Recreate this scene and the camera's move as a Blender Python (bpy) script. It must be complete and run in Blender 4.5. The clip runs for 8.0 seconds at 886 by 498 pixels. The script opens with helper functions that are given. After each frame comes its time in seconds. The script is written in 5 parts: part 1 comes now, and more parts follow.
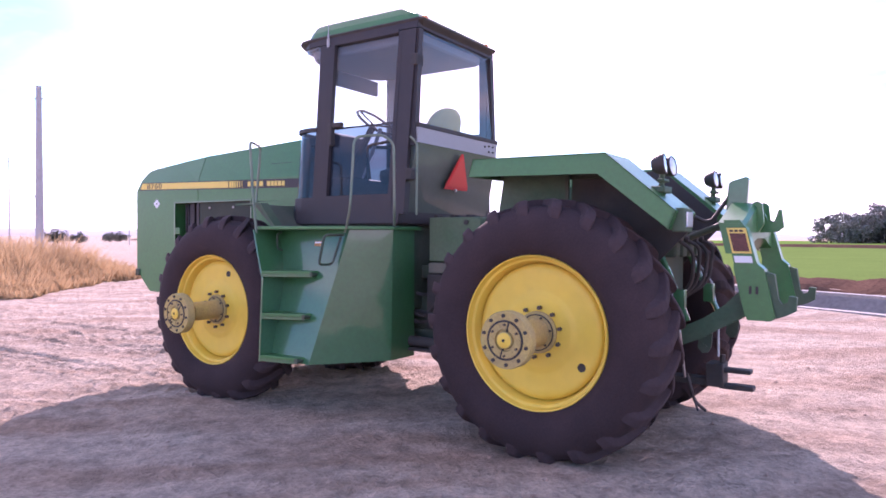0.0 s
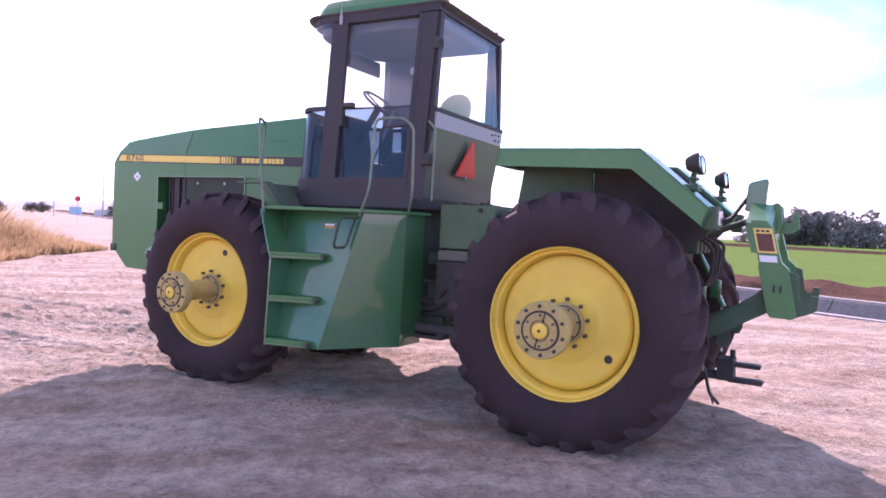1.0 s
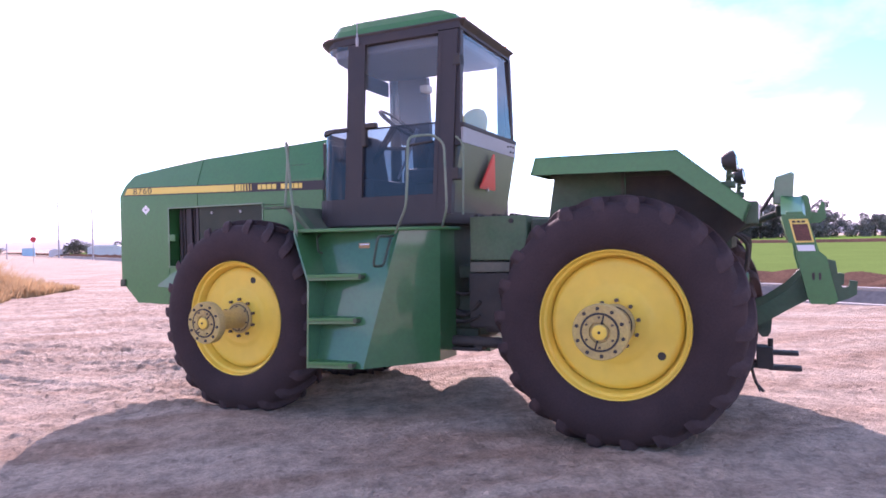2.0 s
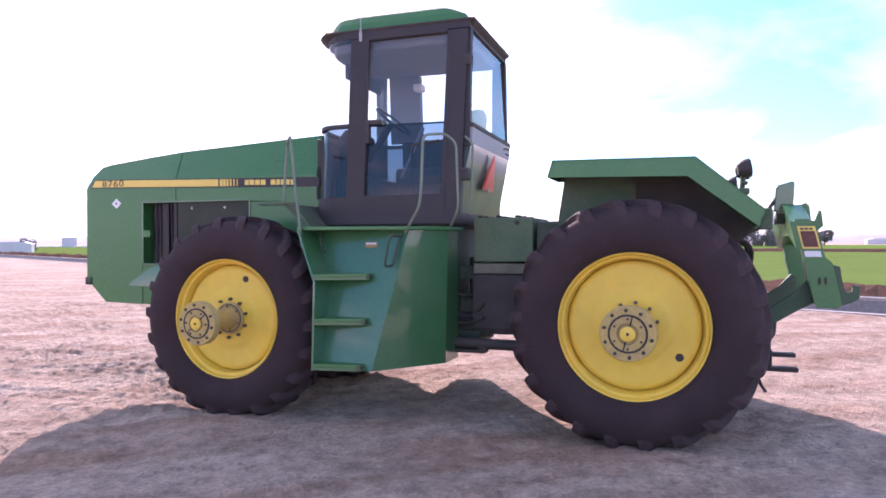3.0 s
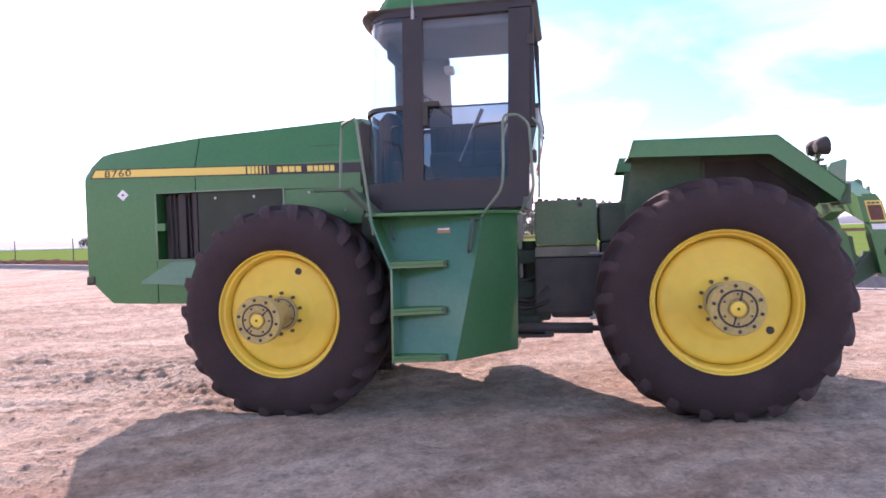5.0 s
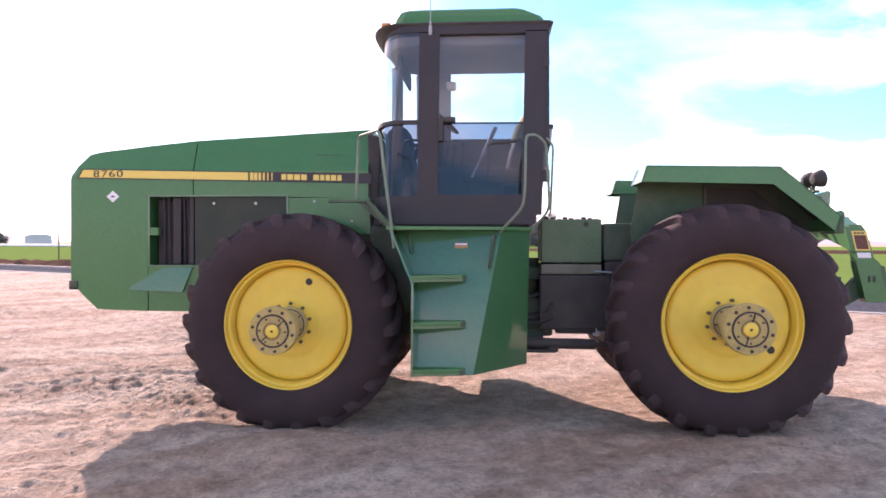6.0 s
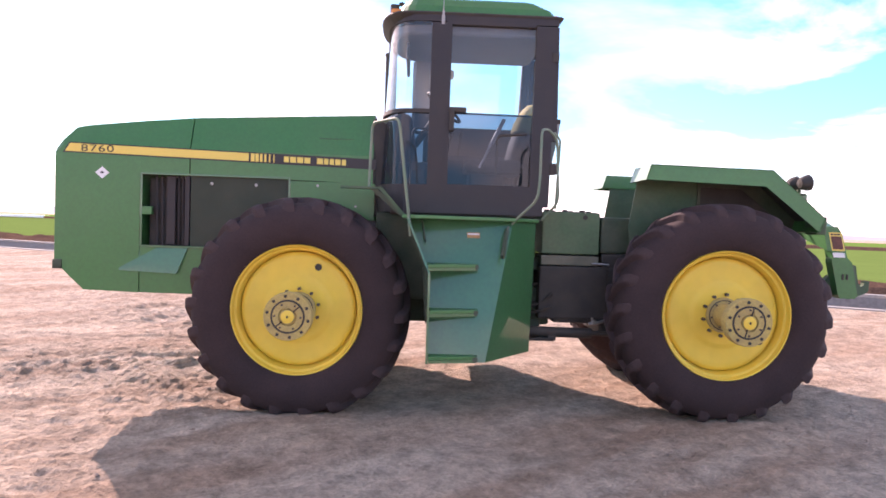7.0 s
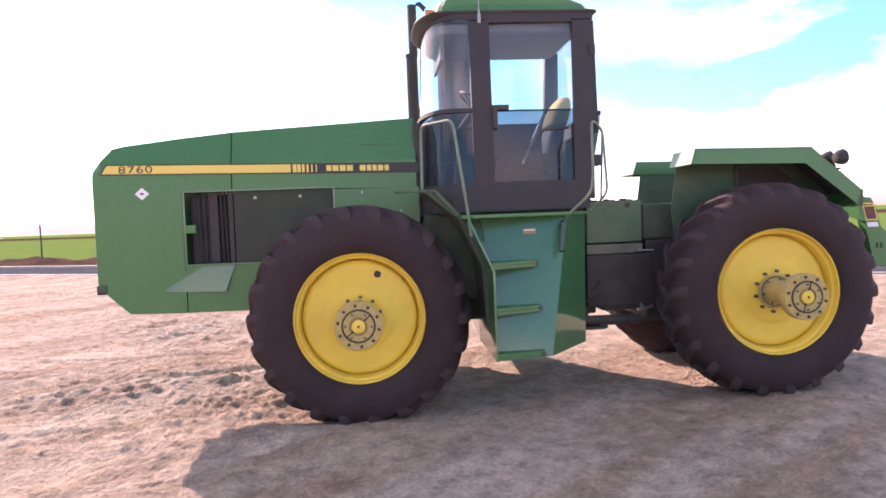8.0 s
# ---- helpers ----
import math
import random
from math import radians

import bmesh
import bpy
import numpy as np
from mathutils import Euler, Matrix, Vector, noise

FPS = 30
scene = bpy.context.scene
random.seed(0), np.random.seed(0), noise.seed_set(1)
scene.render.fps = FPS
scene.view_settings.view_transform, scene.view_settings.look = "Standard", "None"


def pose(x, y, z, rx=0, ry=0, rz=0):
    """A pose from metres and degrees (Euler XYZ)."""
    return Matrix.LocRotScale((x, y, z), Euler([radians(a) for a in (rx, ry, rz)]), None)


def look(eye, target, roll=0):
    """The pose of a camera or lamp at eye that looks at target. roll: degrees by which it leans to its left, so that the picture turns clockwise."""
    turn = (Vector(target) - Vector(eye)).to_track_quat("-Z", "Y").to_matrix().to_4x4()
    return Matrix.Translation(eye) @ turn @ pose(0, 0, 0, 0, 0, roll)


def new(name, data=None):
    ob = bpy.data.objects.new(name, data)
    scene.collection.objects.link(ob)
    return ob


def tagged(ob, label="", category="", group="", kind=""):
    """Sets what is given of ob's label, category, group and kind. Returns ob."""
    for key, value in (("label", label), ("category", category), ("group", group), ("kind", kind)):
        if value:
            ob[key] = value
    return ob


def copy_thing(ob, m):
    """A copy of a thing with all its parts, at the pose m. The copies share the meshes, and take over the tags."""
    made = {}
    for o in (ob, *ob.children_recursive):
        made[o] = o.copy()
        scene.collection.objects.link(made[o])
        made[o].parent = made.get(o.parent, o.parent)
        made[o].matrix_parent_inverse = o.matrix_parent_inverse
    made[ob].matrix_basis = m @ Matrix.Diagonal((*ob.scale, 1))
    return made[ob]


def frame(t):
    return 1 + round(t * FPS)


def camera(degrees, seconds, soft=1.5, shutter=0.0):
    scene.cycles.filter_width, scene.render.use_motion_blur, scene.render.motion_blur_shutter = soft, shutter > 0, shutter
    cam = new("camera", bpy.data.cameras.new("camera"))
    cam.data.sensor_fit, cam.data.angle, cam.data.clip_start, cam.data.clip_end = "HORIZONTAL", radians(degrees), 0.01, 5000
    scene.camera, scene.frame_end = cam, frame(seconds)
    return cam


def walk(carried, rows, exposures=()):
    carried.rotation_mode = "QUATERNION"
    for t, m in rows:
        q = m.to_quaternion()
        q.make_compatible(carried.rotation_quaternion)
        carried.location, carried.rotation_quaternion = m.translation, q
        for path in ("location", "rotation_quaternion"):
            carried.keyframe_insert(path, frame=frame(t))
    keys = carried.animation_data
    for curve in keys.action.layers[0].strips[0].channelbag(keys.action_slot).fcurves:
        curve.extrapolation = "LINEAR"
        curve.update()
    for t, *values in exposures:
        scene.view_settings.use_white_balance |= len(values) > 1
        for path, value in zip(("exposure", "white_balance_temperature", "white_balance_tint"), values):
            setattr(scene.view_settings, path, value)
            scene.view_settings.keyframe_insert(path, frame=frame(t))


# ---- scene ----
# ---------------------------------------------------------------- camera
cam = camera(65.6, 8.0, soft=1.7)
PATH = [
    (0, (-0.029, 0.235, 1.562), (-0.022, 2.235, 1.527), 0.2),
    (0.5, (-0.378, 0.297, 1.549), (-0.261, 2.293, 1.497), 0.8),
    (1, (-0.682, 0.308, 1.555), (-0.49, 2.297, 1.484), 2.6),
    (1.5, (-1.0, 0.272, 1.539), (-0.719, 2.25, 1.44), 0.1),
    (2, (-1.296, 0.307, 1.527), (-0.998, 2.285, 1.503), -1.2),
    (2.2, (-1.427, 0.359, 1.522), (-1.111, 2.334, 1.54), -0.7),
    (3.3, (-2.178, 0.573, 1.497), (-1.589, 2.484, 1.466), -0.2),
    (3.5, (-2.309, 0.622, 1.481), (-1.681, 2.521, 1.449), -0.2),
    (4, (-2.632, 0.798, 1.466), (-1.934, 2.672, 1.436), -1.9),
    (4.5, (-2.986, 0.959, 1.486), (-2.249, 2.817, 1.423), -0.3),
    (5, (-3.275, 1.133, 1.472), (-2.486, 2.971, 1.428), -1.8),
    (5.2, (-3.42, 1.213, 1.491), (-2.594, 3.035, 1.470), -0.7),
    (6.3, (-4.18, 1.503, 1.53), (-3.138, 3.21, 1.492), 0.0),
    (6.5, (-4.329, 1.576, 1.541), (-3.245, 3.256, 1.492), 0.5),
    (7, (-4.617, 1.747, 1.572), (-3.446, 3.367, 1.504), 1.9),
    (7.5, (-4.96, 1.928, 1.623), (-3.731, 3.504, 1.544), -0.3),
    (8, (-5.24, 2.192, 1.637), (-3.99, 3.75, 1.547), -2.2),
]
EXPOSURES = [(0, 1.08, 6450, 60), (2.2, 1.06, 6500, 55), (3.5, 1.01, 6650, 50), (5, 1.08, 6950, 47), (6.5, 1.10, 7450, 45), (8, 1.14, 7550, 45)]
walk(cam, [(t, look(eye, target, roll)) for t, eye, target, roll in PATH], EXPOSURES)

# ---------------------------------------------------------------- light
SUN_AZIMUTH, SUN_HEIGHT = -0.6, 30.5
away = Vector((math.sin(radians(SUN_AZIMUTH)), math.cos(radians(SUN_AZIMUTH)), 0)) * math.cos(radians(SUN_HEIGHT))
away.z = math.sin(radians(SUN_HEIGHT))
sun = new("sun", bpy.data.lights.new("sun", "SUN"))
sun.data.energy, sun.data.angle, sun.data.color = 4.5, radians(0.6), (1.0, 0.94, 0.85)
sun.matrix_world = look(away * 60, (0, 0, 0))

world = bpy.data.worlds.new("sky")
scene.world = world
world.use_nodes = True
wn, wl = world.node_tree.nodes, world.node_tree.links
wn.clear()


def wnode(kind, **inputs):
    n = wn.new(kind)
    for k, v in inputs.items():
        n.inputs[k.replace("_", " ")].default_value = v
    return n


sky = wn.new("ShaderNodeTexSky")
sky.sky_type, sky.sun_disc = "NISHITA", False
sky.sun_elevation, sky.sun_rotation = radians(SUN_HEIGHT), radians(SUN_AZIMUTH)
sky.air_density, sky.dust_density, sky.altitude = 1.0, 0.6, 50
geo = wn.new("ShaderNodeTexCoord")
sep = wn.new("ShaderNodeSeparateXYZ")
wl.new(geo.outputs["Generated"], sep.inputs[0])
# project the view onto a cloud layer: thin veils and streaks
zadd = wn.new("ShaderNodeMath"); zadd.operation = "ADD"; zadd.inputs[1].default_value = 0.16
wl.new(sep.outputs[2], zadd.inputs[0])
dvx = wn.new("ShaderNodeMath"); dvx.operation = "DIVIDE"
dvy = wn.new("ShaderNodeMath"); dvy.operation = "DIVIDE"
wl.new(sep.outputs[0], dvx.inputs[0]); wl.new(zadd.outputs[0], dvx.inputs[1])
wl.new(sep.outputs[1], dvy.inputs[0]); wl.new(zadd.outputs[0], dvy.inputs[1])
comb = wn.new("ShaderNodeCombineXYZ")
wl.new(dvx.outputs[0], comb.inputs[0]); wl.new(dvy.outputs[0], comb.inputs[1])
veil = wnode("ShaderNodeTexNoise", Scale=1.1, Detail=7.0, Roughness=0.55, Distortion=0.4)
wl.new(comb.outputs[0], veil.inputs["Vector"])
cloud = wn.new("ShaderNodeMapRange")
cloud.inputs[1].default_value, cloud.inputs[2].default_value = 0.475, 0.69
wl.new(veil.outputs[0], cloud.inputs[0])
# bright haze round the sun
dotn = wn.new("ShaderNodeVectorMath"); dotn.operation = "DOT_PRODUCT"
dotn.inputs[1].default_value = away
wl.new(geo.outputs["Generated"], dotn.inputs[0])
glow = wn.new("ShaderNodeMapRange"); glow.interpolation_type = "SMOOTHSTEP"
glow.inputs[1].default_value, glow.inputs[2].default_value = 0.855, 0.985
wl.new(dotn.outputs["Value"], glow.inputs[0])
# milky air low over the land
low = wn.new("ShaderNodeMapRange"); low.interpolation_type = "SMOOTHSTEP"
low.inputs[1].default_value, low.inputs[2].default_value = 0.14, 0.0
low.inputs[3].default_value, low.inputs[4].default_value = 0.0, 0.9
wl.new(sep.outputs[2], low.inputs[0])
# two wide breaks in the veil, where the sky shows cyan
thin_cloud = cloud.outputs[0]
for az_, el_, reach, least in ((43.0, 15.0, 0.945, 0.3), (-33.0, 15.0, 0.975, 0.25)):
    gap = wn.new("ShaderNodeVectorMath"); gap.operation = "DOT_PRODUCT"
    gap.inputs[1].default_value = (math.sin(radians(az_)) * math.cos(radians(el_)), math.cos(radians(az_)) * math.cos(radians(el_)), math.sin(radians(el_)))
    wl.new(geo.outputs["Generated"], gap.inputs[0])
    ease = wn.new("ShaderNodeMapRange"); ease.interpolation_type = "SMOOTHSTEP"
    ease.inputs[1].default_value, ease.inputs[2].default_value = reach, 0.997
    ease.inputs[3].default_value, ease.inputs[4].default_value = 1.0, least
    wl.new(gap.outputs["Value"], ease.inputs[0])
    cut = wn.new("ShaderNodeMath"); cut.operation = "MULTIPLY"
    wl.new(thin_cloud, cut.inputs[0]); wl.new(ease.outputs[0], cut.inputs[1])
    thin_cloud = cut.outputs[0]
add1 = wn.new("ShaderNodeMath"); add1.operation = "ADD"
add2 = wn.new("ShaderNodeMath"); add2.operation = "ADD"; add2.use_clamp = True
wl.new(thin_cloud, add1.inputs[0]); wl.new(glow.outputs[0], add1.inputs[1])
wl.new(add1.outputs[0], add2.inputs[0]); wl.new(low.outputs[0], add2.inputs[1])
mixc = wn.new("ShaderNodeMix"); mixc.data_type = "RGBA"
mixc.inputs[7].default_value = (9.0, 9.1, 9.4, 1)
lift = wn.new("ShaderNodeMix"); lift.data_type, lift.blend_type = "RGBA", "MULTIPLY"
lift.inputs[0].default_value, lift.inputs[7].default_value = 1.0, (0.41, 1.02, 1.20, 1)
wl.new(sky.outputs[0], lift.inputs[6])
wl.new(add2.outputs[0], mixc.inputs[0]); wl.new(lift.outputs[2], mixc.inputs[6])
bg = wn.new("ShaderNodeBackground")
bg.inputs[1].default_value = 0.13
wout = wn.new("ShaderNodeOutputWorld")
wl.new(mixc.outputs[2], bg.inputs[0]); wl.new(bg.outputs[0], wout.inputs[0])


# ---------------------------------------------------------------- materials
def material(name, colour, rough=0.6, metal=0.0, shine=0.5, vary=0.15, scale=6.0, fine=60.0, bump=0.15, dust=0.0, dust_colour=(0.42, 0.34, 0.27), coat=0.0, coat_rough=0.05, random_tone=0.0, depth=0.004, coords="Object"):
    """Paint, metal, rubber, soil: a base colour with patches at two scales, a fine relief and optional dust."""
    m = bpy.data.materials.new(name)
    m.use_nodes = True
    n, l = m.node_tree.nodes, m.node_tree.links
    b = n["Principled BSDF"]
    b.inputs["Roughness"].default_value, b.inputs["Metallic"].default_value = rough, metal
    b.inputs["Coat Weight"].default_value, b.inputs["Coat Roughness"].default_value, b.inputs["Specular IOR Level"].default_value = coat, coat_rough, shine
    tc = n.new("ShaderNodeTexCoord")
    big, small = n.new("ShaderNodeTexNoise"), n.new("ShaderNodeTexNoise")
    for t, s, d in ((big, scale, 5), (small, fine, 4)):
        t.inputs["Scale"].default_value, t.inputs["Detail"].default_value = s, d
        l.new(tc.outputs[coords], t.inputs["Vector"])
    dark, light = n.new("ShaderNodeMix"), n.new("ShaderNodeMix")
    for x in (dark, light):
        x.data_type = "RGBA"
    c = Vector(colour)
    dark.inputs[6].default_value = (*(c * (1 - vary)), 1)
    dark.inputs[7].default_value = (*(c * (1 + vary)), 1)
    l.new(big.outputs[0], dark.inputs[0])
    light.blend_type = "MULTIPLY"
    light.inputs[0].default_value = min(1.0, vary * 2.5)
    r = n.new("ShaderNodeValToRGB")
    r.color_ramp.elements[0].position, r.color_ramp.elements[1].position = 0.3, 0.65
    r.color_ramp.elements[0].color = (0.55, 0.55, 0.55, 1)
    l.new(small.outputs[0], r.inputs[0])
    l.new(dark.outputs[2], light.inputs[6])
    l.new(r.outputs[0], light.inputs[7])
    out = light.outputs[2]
    if dust:
        d = n.new("ShaderNodeMix"); d.data_type = "RGBA"
        d.inputs[7].default_value = (*dust_colour, 1)
        dn = n.new("ShaderNodeTexNoise")
        dn.inputs["Scale"].default_value, dn.inputs["Detail"].default_value = scale * 0.7, 8
        l.new(tc.outputs[coords], dn.inputs["Vector"])
        dr = n.new("ShaderNodeMapRange")
        dr.inputs[1].default_value, dr.inputs[2].default_value = 0.35, 0.75
        dr.inputs[3].default_value, dr.inputs[4].default_value = dust * 0.3, dust
        l.new(dn.outputs[0], dr.inputs[0])
        l.new(dr.outputs[0], d.inputs[0]); l.new(out, d.inputs[6])
        out = d.outputs[2]
        rr = n.new("ShaderNodeMapRange")
        rr.inputs[3].default_value, rr.inputs[4].default_value = rough, min(1, rough + 0.35)
        l.new(dn.outputs[0], rr.inputs[0]); l.new(rr.outputs[0], b.inputs["Roughness"])
    if random_tone:
        oi, h = n.new("ShaderNodeObjectInfo"), n.new("ShaderNodeHueSaturation")
        mr = n.new("ShaderNodeMapRange")
        mr.inputs[3].default_value, mr.inputs[4].default_value = 1 - random_tone, 1 + random_tone
        l.new(oi.outputs["Random"], mr.inputs[0]); l.new(mr.outputs[0], h.inputs["Value"]); l.new(out, h.inputs["Color"])
        out = h.outputs[0]
    l.new(out, b.inputs["Base Color"])
    if bump:
        bp = n.new("ShaderNodeBump")
        bp.inputs["Strength"].default_value, bp.inputs["Distance"].default_value = bump, depth
        l.new(small.outputs[0], bp.inputs["Height"]); l.new(bp.outputs[0], b.inputs["Normal"])
    return m


def glass(name, tint, haze, haze_colour, gloss=0.12):
    """A dusty pane: mostly clear, with a mirror part and a thin film of dust."""
    m = bpy.data.materials.new(name)
    m.use_nodes = True
    n, l = m.node_tree.nodes, m.node_tree.links
    n.clear()
    o = n.new("ShaderNodeOutputMaterial")
    tr, gl, di = n.new("ShaderNodeBsdfTransparent"), n.new("ShaderNodeBsdfGlossy"), n.new("ShaderNodeBsdfDiffuse")
    tr.inputs[0].default_value = (*tint, 1)
    gl.inputs["Roughness"].default_value = 0.02
    di.inputs[0].default_value = (*haze_colour, 1)
    fr = n.new("ShaderNodeLayerWeight"); fr.inputs[0].default_value = 0.5
    pw = n.new("ShaderNodeMath"); pw.operation = "POWER"; pw.inputs[1].default_value = 5.0
    l.new(fr.outputs["Facing"], pw.inputs[0])
    ad = n.new("ShaderNodeMath"); ad.operation = "ADD"; ad.inputs[1].default_value = gloss + 0.03; ad.use_clamp = True
    l.new(pw.outputs[0], ad.inputs[0])
    a, b = n.new("ShaderNodeMixShader"), n.new("ShaderNodeMixShader")
    tc, no = n.new("ShaderNodeTexCoord"), n.new("ShaderNodeTexNoise")
    no.inputs["Scale"].default_value, no.inputs["Detail"].default_value = 3, 6
    l.new(tc.outputs["Object"], no.inputs["Vector"])
    mr = n.new("ShaderNodeMapRange")
    mr.inputs[1].default_value, mr.inputs[2].default_value = 0.3, 0.7
    mr.inputs[3].default_value, mr.inputs[4].default_value = haze * 0.5, haze * 1.4
    l.new(no.outputs[0], mr.inputs[0])
    l.new(mr.outputs[0], a.inputs[0]); l.new(tr.outputs[0], a.inputs[1]); l.new(di.outputs[0], a.inputs[2])
    l.new(ad.outputs[0], b.inputs[0]); l.new(a.outputs[0], b.inputs[1]); l.new(gl.outputs[0], b.inputs[2])
    l.new(b.outputs[0], o.inputs[0])
    return m


GREEN = material("green_paint", (0.010, 0.165, 0.036), 0.32, vary=0.12, scale=2.5, fine=35, bump=0.02, dust=0.06, coat=0.45, coat_rough=0.22)
GREEN_DUSTY = material("green_paint_dusty", (0.012, 0.140, 0.048), 0.20, vary=0.12, scale=3, fine=30, bump=0.015, dust=0.06, coat=1.0)
GREEN_DARK = material("green_paint_dark", (0.012, 0.050, 0.024), 0.5, vary=0.25, scale=6, fine=50, bump=0.1, dust=0.2)
YELLOW = material("yellow_paint", (0.88, 0.58, 0.045), 0.34, vary=0.06, scale=3, fine=9, bump=0.02, dust=0.24, dust_colour=(0.60, 0.45, 0.22))
YELLOW_WORN = material("yellow_cast_dusty", (0.60, 0.43, 0.11), 0.6, vary=0.25, scale=9, fine=70, bump=0.25, dust=0.55, dust_colour=(0.36, 0.27, 0.18))
STRIPE = material("stripe_yellow", (0.82, 0.60, 0.13), 0.4, vary=0.04, scale=4, fine=60, bump=0.02)
DECAL_DARK = material("decal_black", (0.022, 0.016, 0.02), 0.4, vary=0.1, scale=4, fine=60, bump=0.02)
RUBBER = material("tyre_rubber", (0.034, 0.021, 0.023), 0.75, shine=0.3, vary=0.25, scale=5, fine=80, bump=0.25, dust=0.12, dust_colour=(0.25, 0.155, 0.15))
LUG = material("tyre_lug_rubber", (0.034, 0.021, 0.023), 0.66, shine=0.35, vary=0.25, scale=8, fine=80, bump=0.3, dust=0.16, dust_colour=(0.27, 0.17, 0.165))
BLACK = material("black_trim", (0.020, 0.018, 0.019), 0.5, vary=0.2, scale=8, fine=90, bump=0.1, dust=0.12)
CAB_BROWN = material("cab_frame_dark", (0.022, 0.016, 0.020), 0.40, vary=0.15, scale=5, fine=80, bump=0.06, dust=0.06)
LINER = material("headliner_grey", (0.26, 0.25, 0.26), 0.9, vary=0.1, scale=6, fine=120, bump=0.2)
CONSOLE = material("console_grey", (0.10, 0.10, 0.105), 0.7, vary=0.12, scale=6, fine=120, bump=0.15)
SEAT_YELLOW = material("seat_cloth", (0.50, 0.42, 0.17), 0.9, vary=0.12, scale=12, fine=200, bump=0.3)
STEEL = material("bare_steel", (0.42, 0.41, 0.40), 0.38, metal=0.9, vary=0.25, scale=12, fine=90, bump=0.15)
RUST = material("bolt_rusty", (0.075, 0.050, 0.036), 0.65, metal=0.3, vary=0.4, scale=30, fine=120, bump=0.3, dust=0.3)
PANEL = material("grey_panel", (0.36, 0.37, 0.39), 0.45, vary=0.08, scale=5, fine=60, bump=0.05, dust=0.25)
WHITE = material("white_decal", (0.80, 0.80, 0.80), 0.5, vary=0.05, scale=12, fine=120, bump=0.02)
RED = material("warning_red", (0.78, 0.05, 0.035), 0.4, vary=0.06, scale=12, fine=120, bump=0.02)
REDDARK = material("reflector_red", (0.70, 0.03, 0.03), 0.3, vary=0.06, scale=12, fine=120, bump=0.02)
ORANGE = material("amber_lens", (0.75, 0.22, 0.02), 0.25, vary=0.06, scale=12, fine=120, bump=0.02, coat=0.5)
DECAL_PIC = material("warning_picture", (0.16, 0.045, 0.03), 0.45, vary=0.5, scale=22, fine=120, bump=0.02)
LENS = material("clear_lens", (0.75, 0.76, 0.78), 0.12, vary=0.05, scale=12, fine=90, bump=0.1, coat=1.0)
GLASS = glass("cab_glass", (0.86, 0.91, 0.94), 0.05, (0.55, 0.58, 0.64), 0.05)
# besides dust, the dark bluish tint stands for the cab's dim inside
GLASS_LOW = glass("cab_glass_dusty_dim", (0.23, 0.28, 0.34), 0.11, (0.13, 0.16, 0.21), 0.015)
CONCRETE = material("ditch_concrete", (0.35, 0.33, 0.31), 0.85, vary=0.2, scale=1.2, fine=14, bump=0.3, depth=0.01)
# walls and bed get a darker concrete than the lips
CONCRETE_DARK = material("ditch_wall", (0.21, 0.19, 0.18), 0.8, vary=0.25, scale=0.8, fine=10, bump=0.3, depth=0.01)
SCREEN = material("screen_mesh", (0.012, 0.030, 0.016), 0.55, vary=0.2, scale=4, fine=160, bump=0.5, dust=0.12)
RAIL_PAINT = material("rail_paint_faded", (0.10, 0.20, 0.13), 0.45, vary=0.2, scale=8, fine=60, bump=0.05, dust=0.4)
LABEL = material("label_orange", (0.55, 0.27, 0.10), 0.5, vary=0.3, scale=40, fine=120, bump=0.02)
REAR_PANEL = material("rear_panel_gloss", (0.035, 0.060, 0.045), 0.24, vary=0.15, scale=4, fine=30, bump=0.02, dust=0.10, coat=0.6)
GREEN_TANK = material("green_tank_faded", (0.045, 0.140, 0.058), 0.45, vary=0.2, scale=4, fine=30, bump=0.05, dust=0.25)
BAND = material("worn_flange", (0.09, 0.11, 0.075), 0.55, vary=0.2, scale=6, fine=40, bump=0.08, dust=0.4)
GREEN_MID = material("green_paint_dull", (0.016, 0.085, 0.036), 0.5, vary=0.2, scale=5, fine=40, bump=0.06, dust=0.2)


# ---------------------------------------------------------------- mesh helpers
def link(name, bm, mat, parent=None, label="", m=None, smooth=False):
    mesh = bpy.data.meshes.new(name)
    bmesh.ops.recalc_face_normals(bm, faces=bm.faces[:])
    bm.to_mesh(mesh)
    bm.free()
    mesh.materials.append(mat)
    if smooth:
        mesh.shade_smooth()
        mesh.set_sharp_from_angle(angle=radians(38))
    ob = new(name, mesh)
    if parent:
        ob.parent = parent
    if m is not None:
        ob.matrix_basis = m
    return tagged(ob, label)


def part(name, bm, mat, parent, label="", m=None, smooth=False):
    """One mesh under a thing or under a part."""
    return link(name, bm, mat, parent, label, m, smooth)


def again(ob, m, parent=None):
    """A part once more, with its own pieces, at another place."""
    made = copy_thing(ob, m)
    made.parent = parent or ob.parent
    return made


def box(bm, lo, hi, bevel=0.0, m=None):
    lo, hi = Vector(lo), Vector(hi)
    mm = Matrix.Translation((lo + hi) / 2) @ Matrix.Diagonal((*(hi - lo), 1))
    r = bmesh.ops.create_cube(bm, size=1, matrix=(m @ mm) if m else mm)
    if bevel:
        es = list({e for v in r["verts"] for e in v.link_edges})
        bmesh.ops.bevel(bm, geom=es, offset=bevel, segments=2, affect="EDGES", profile=0.6)
    return bm


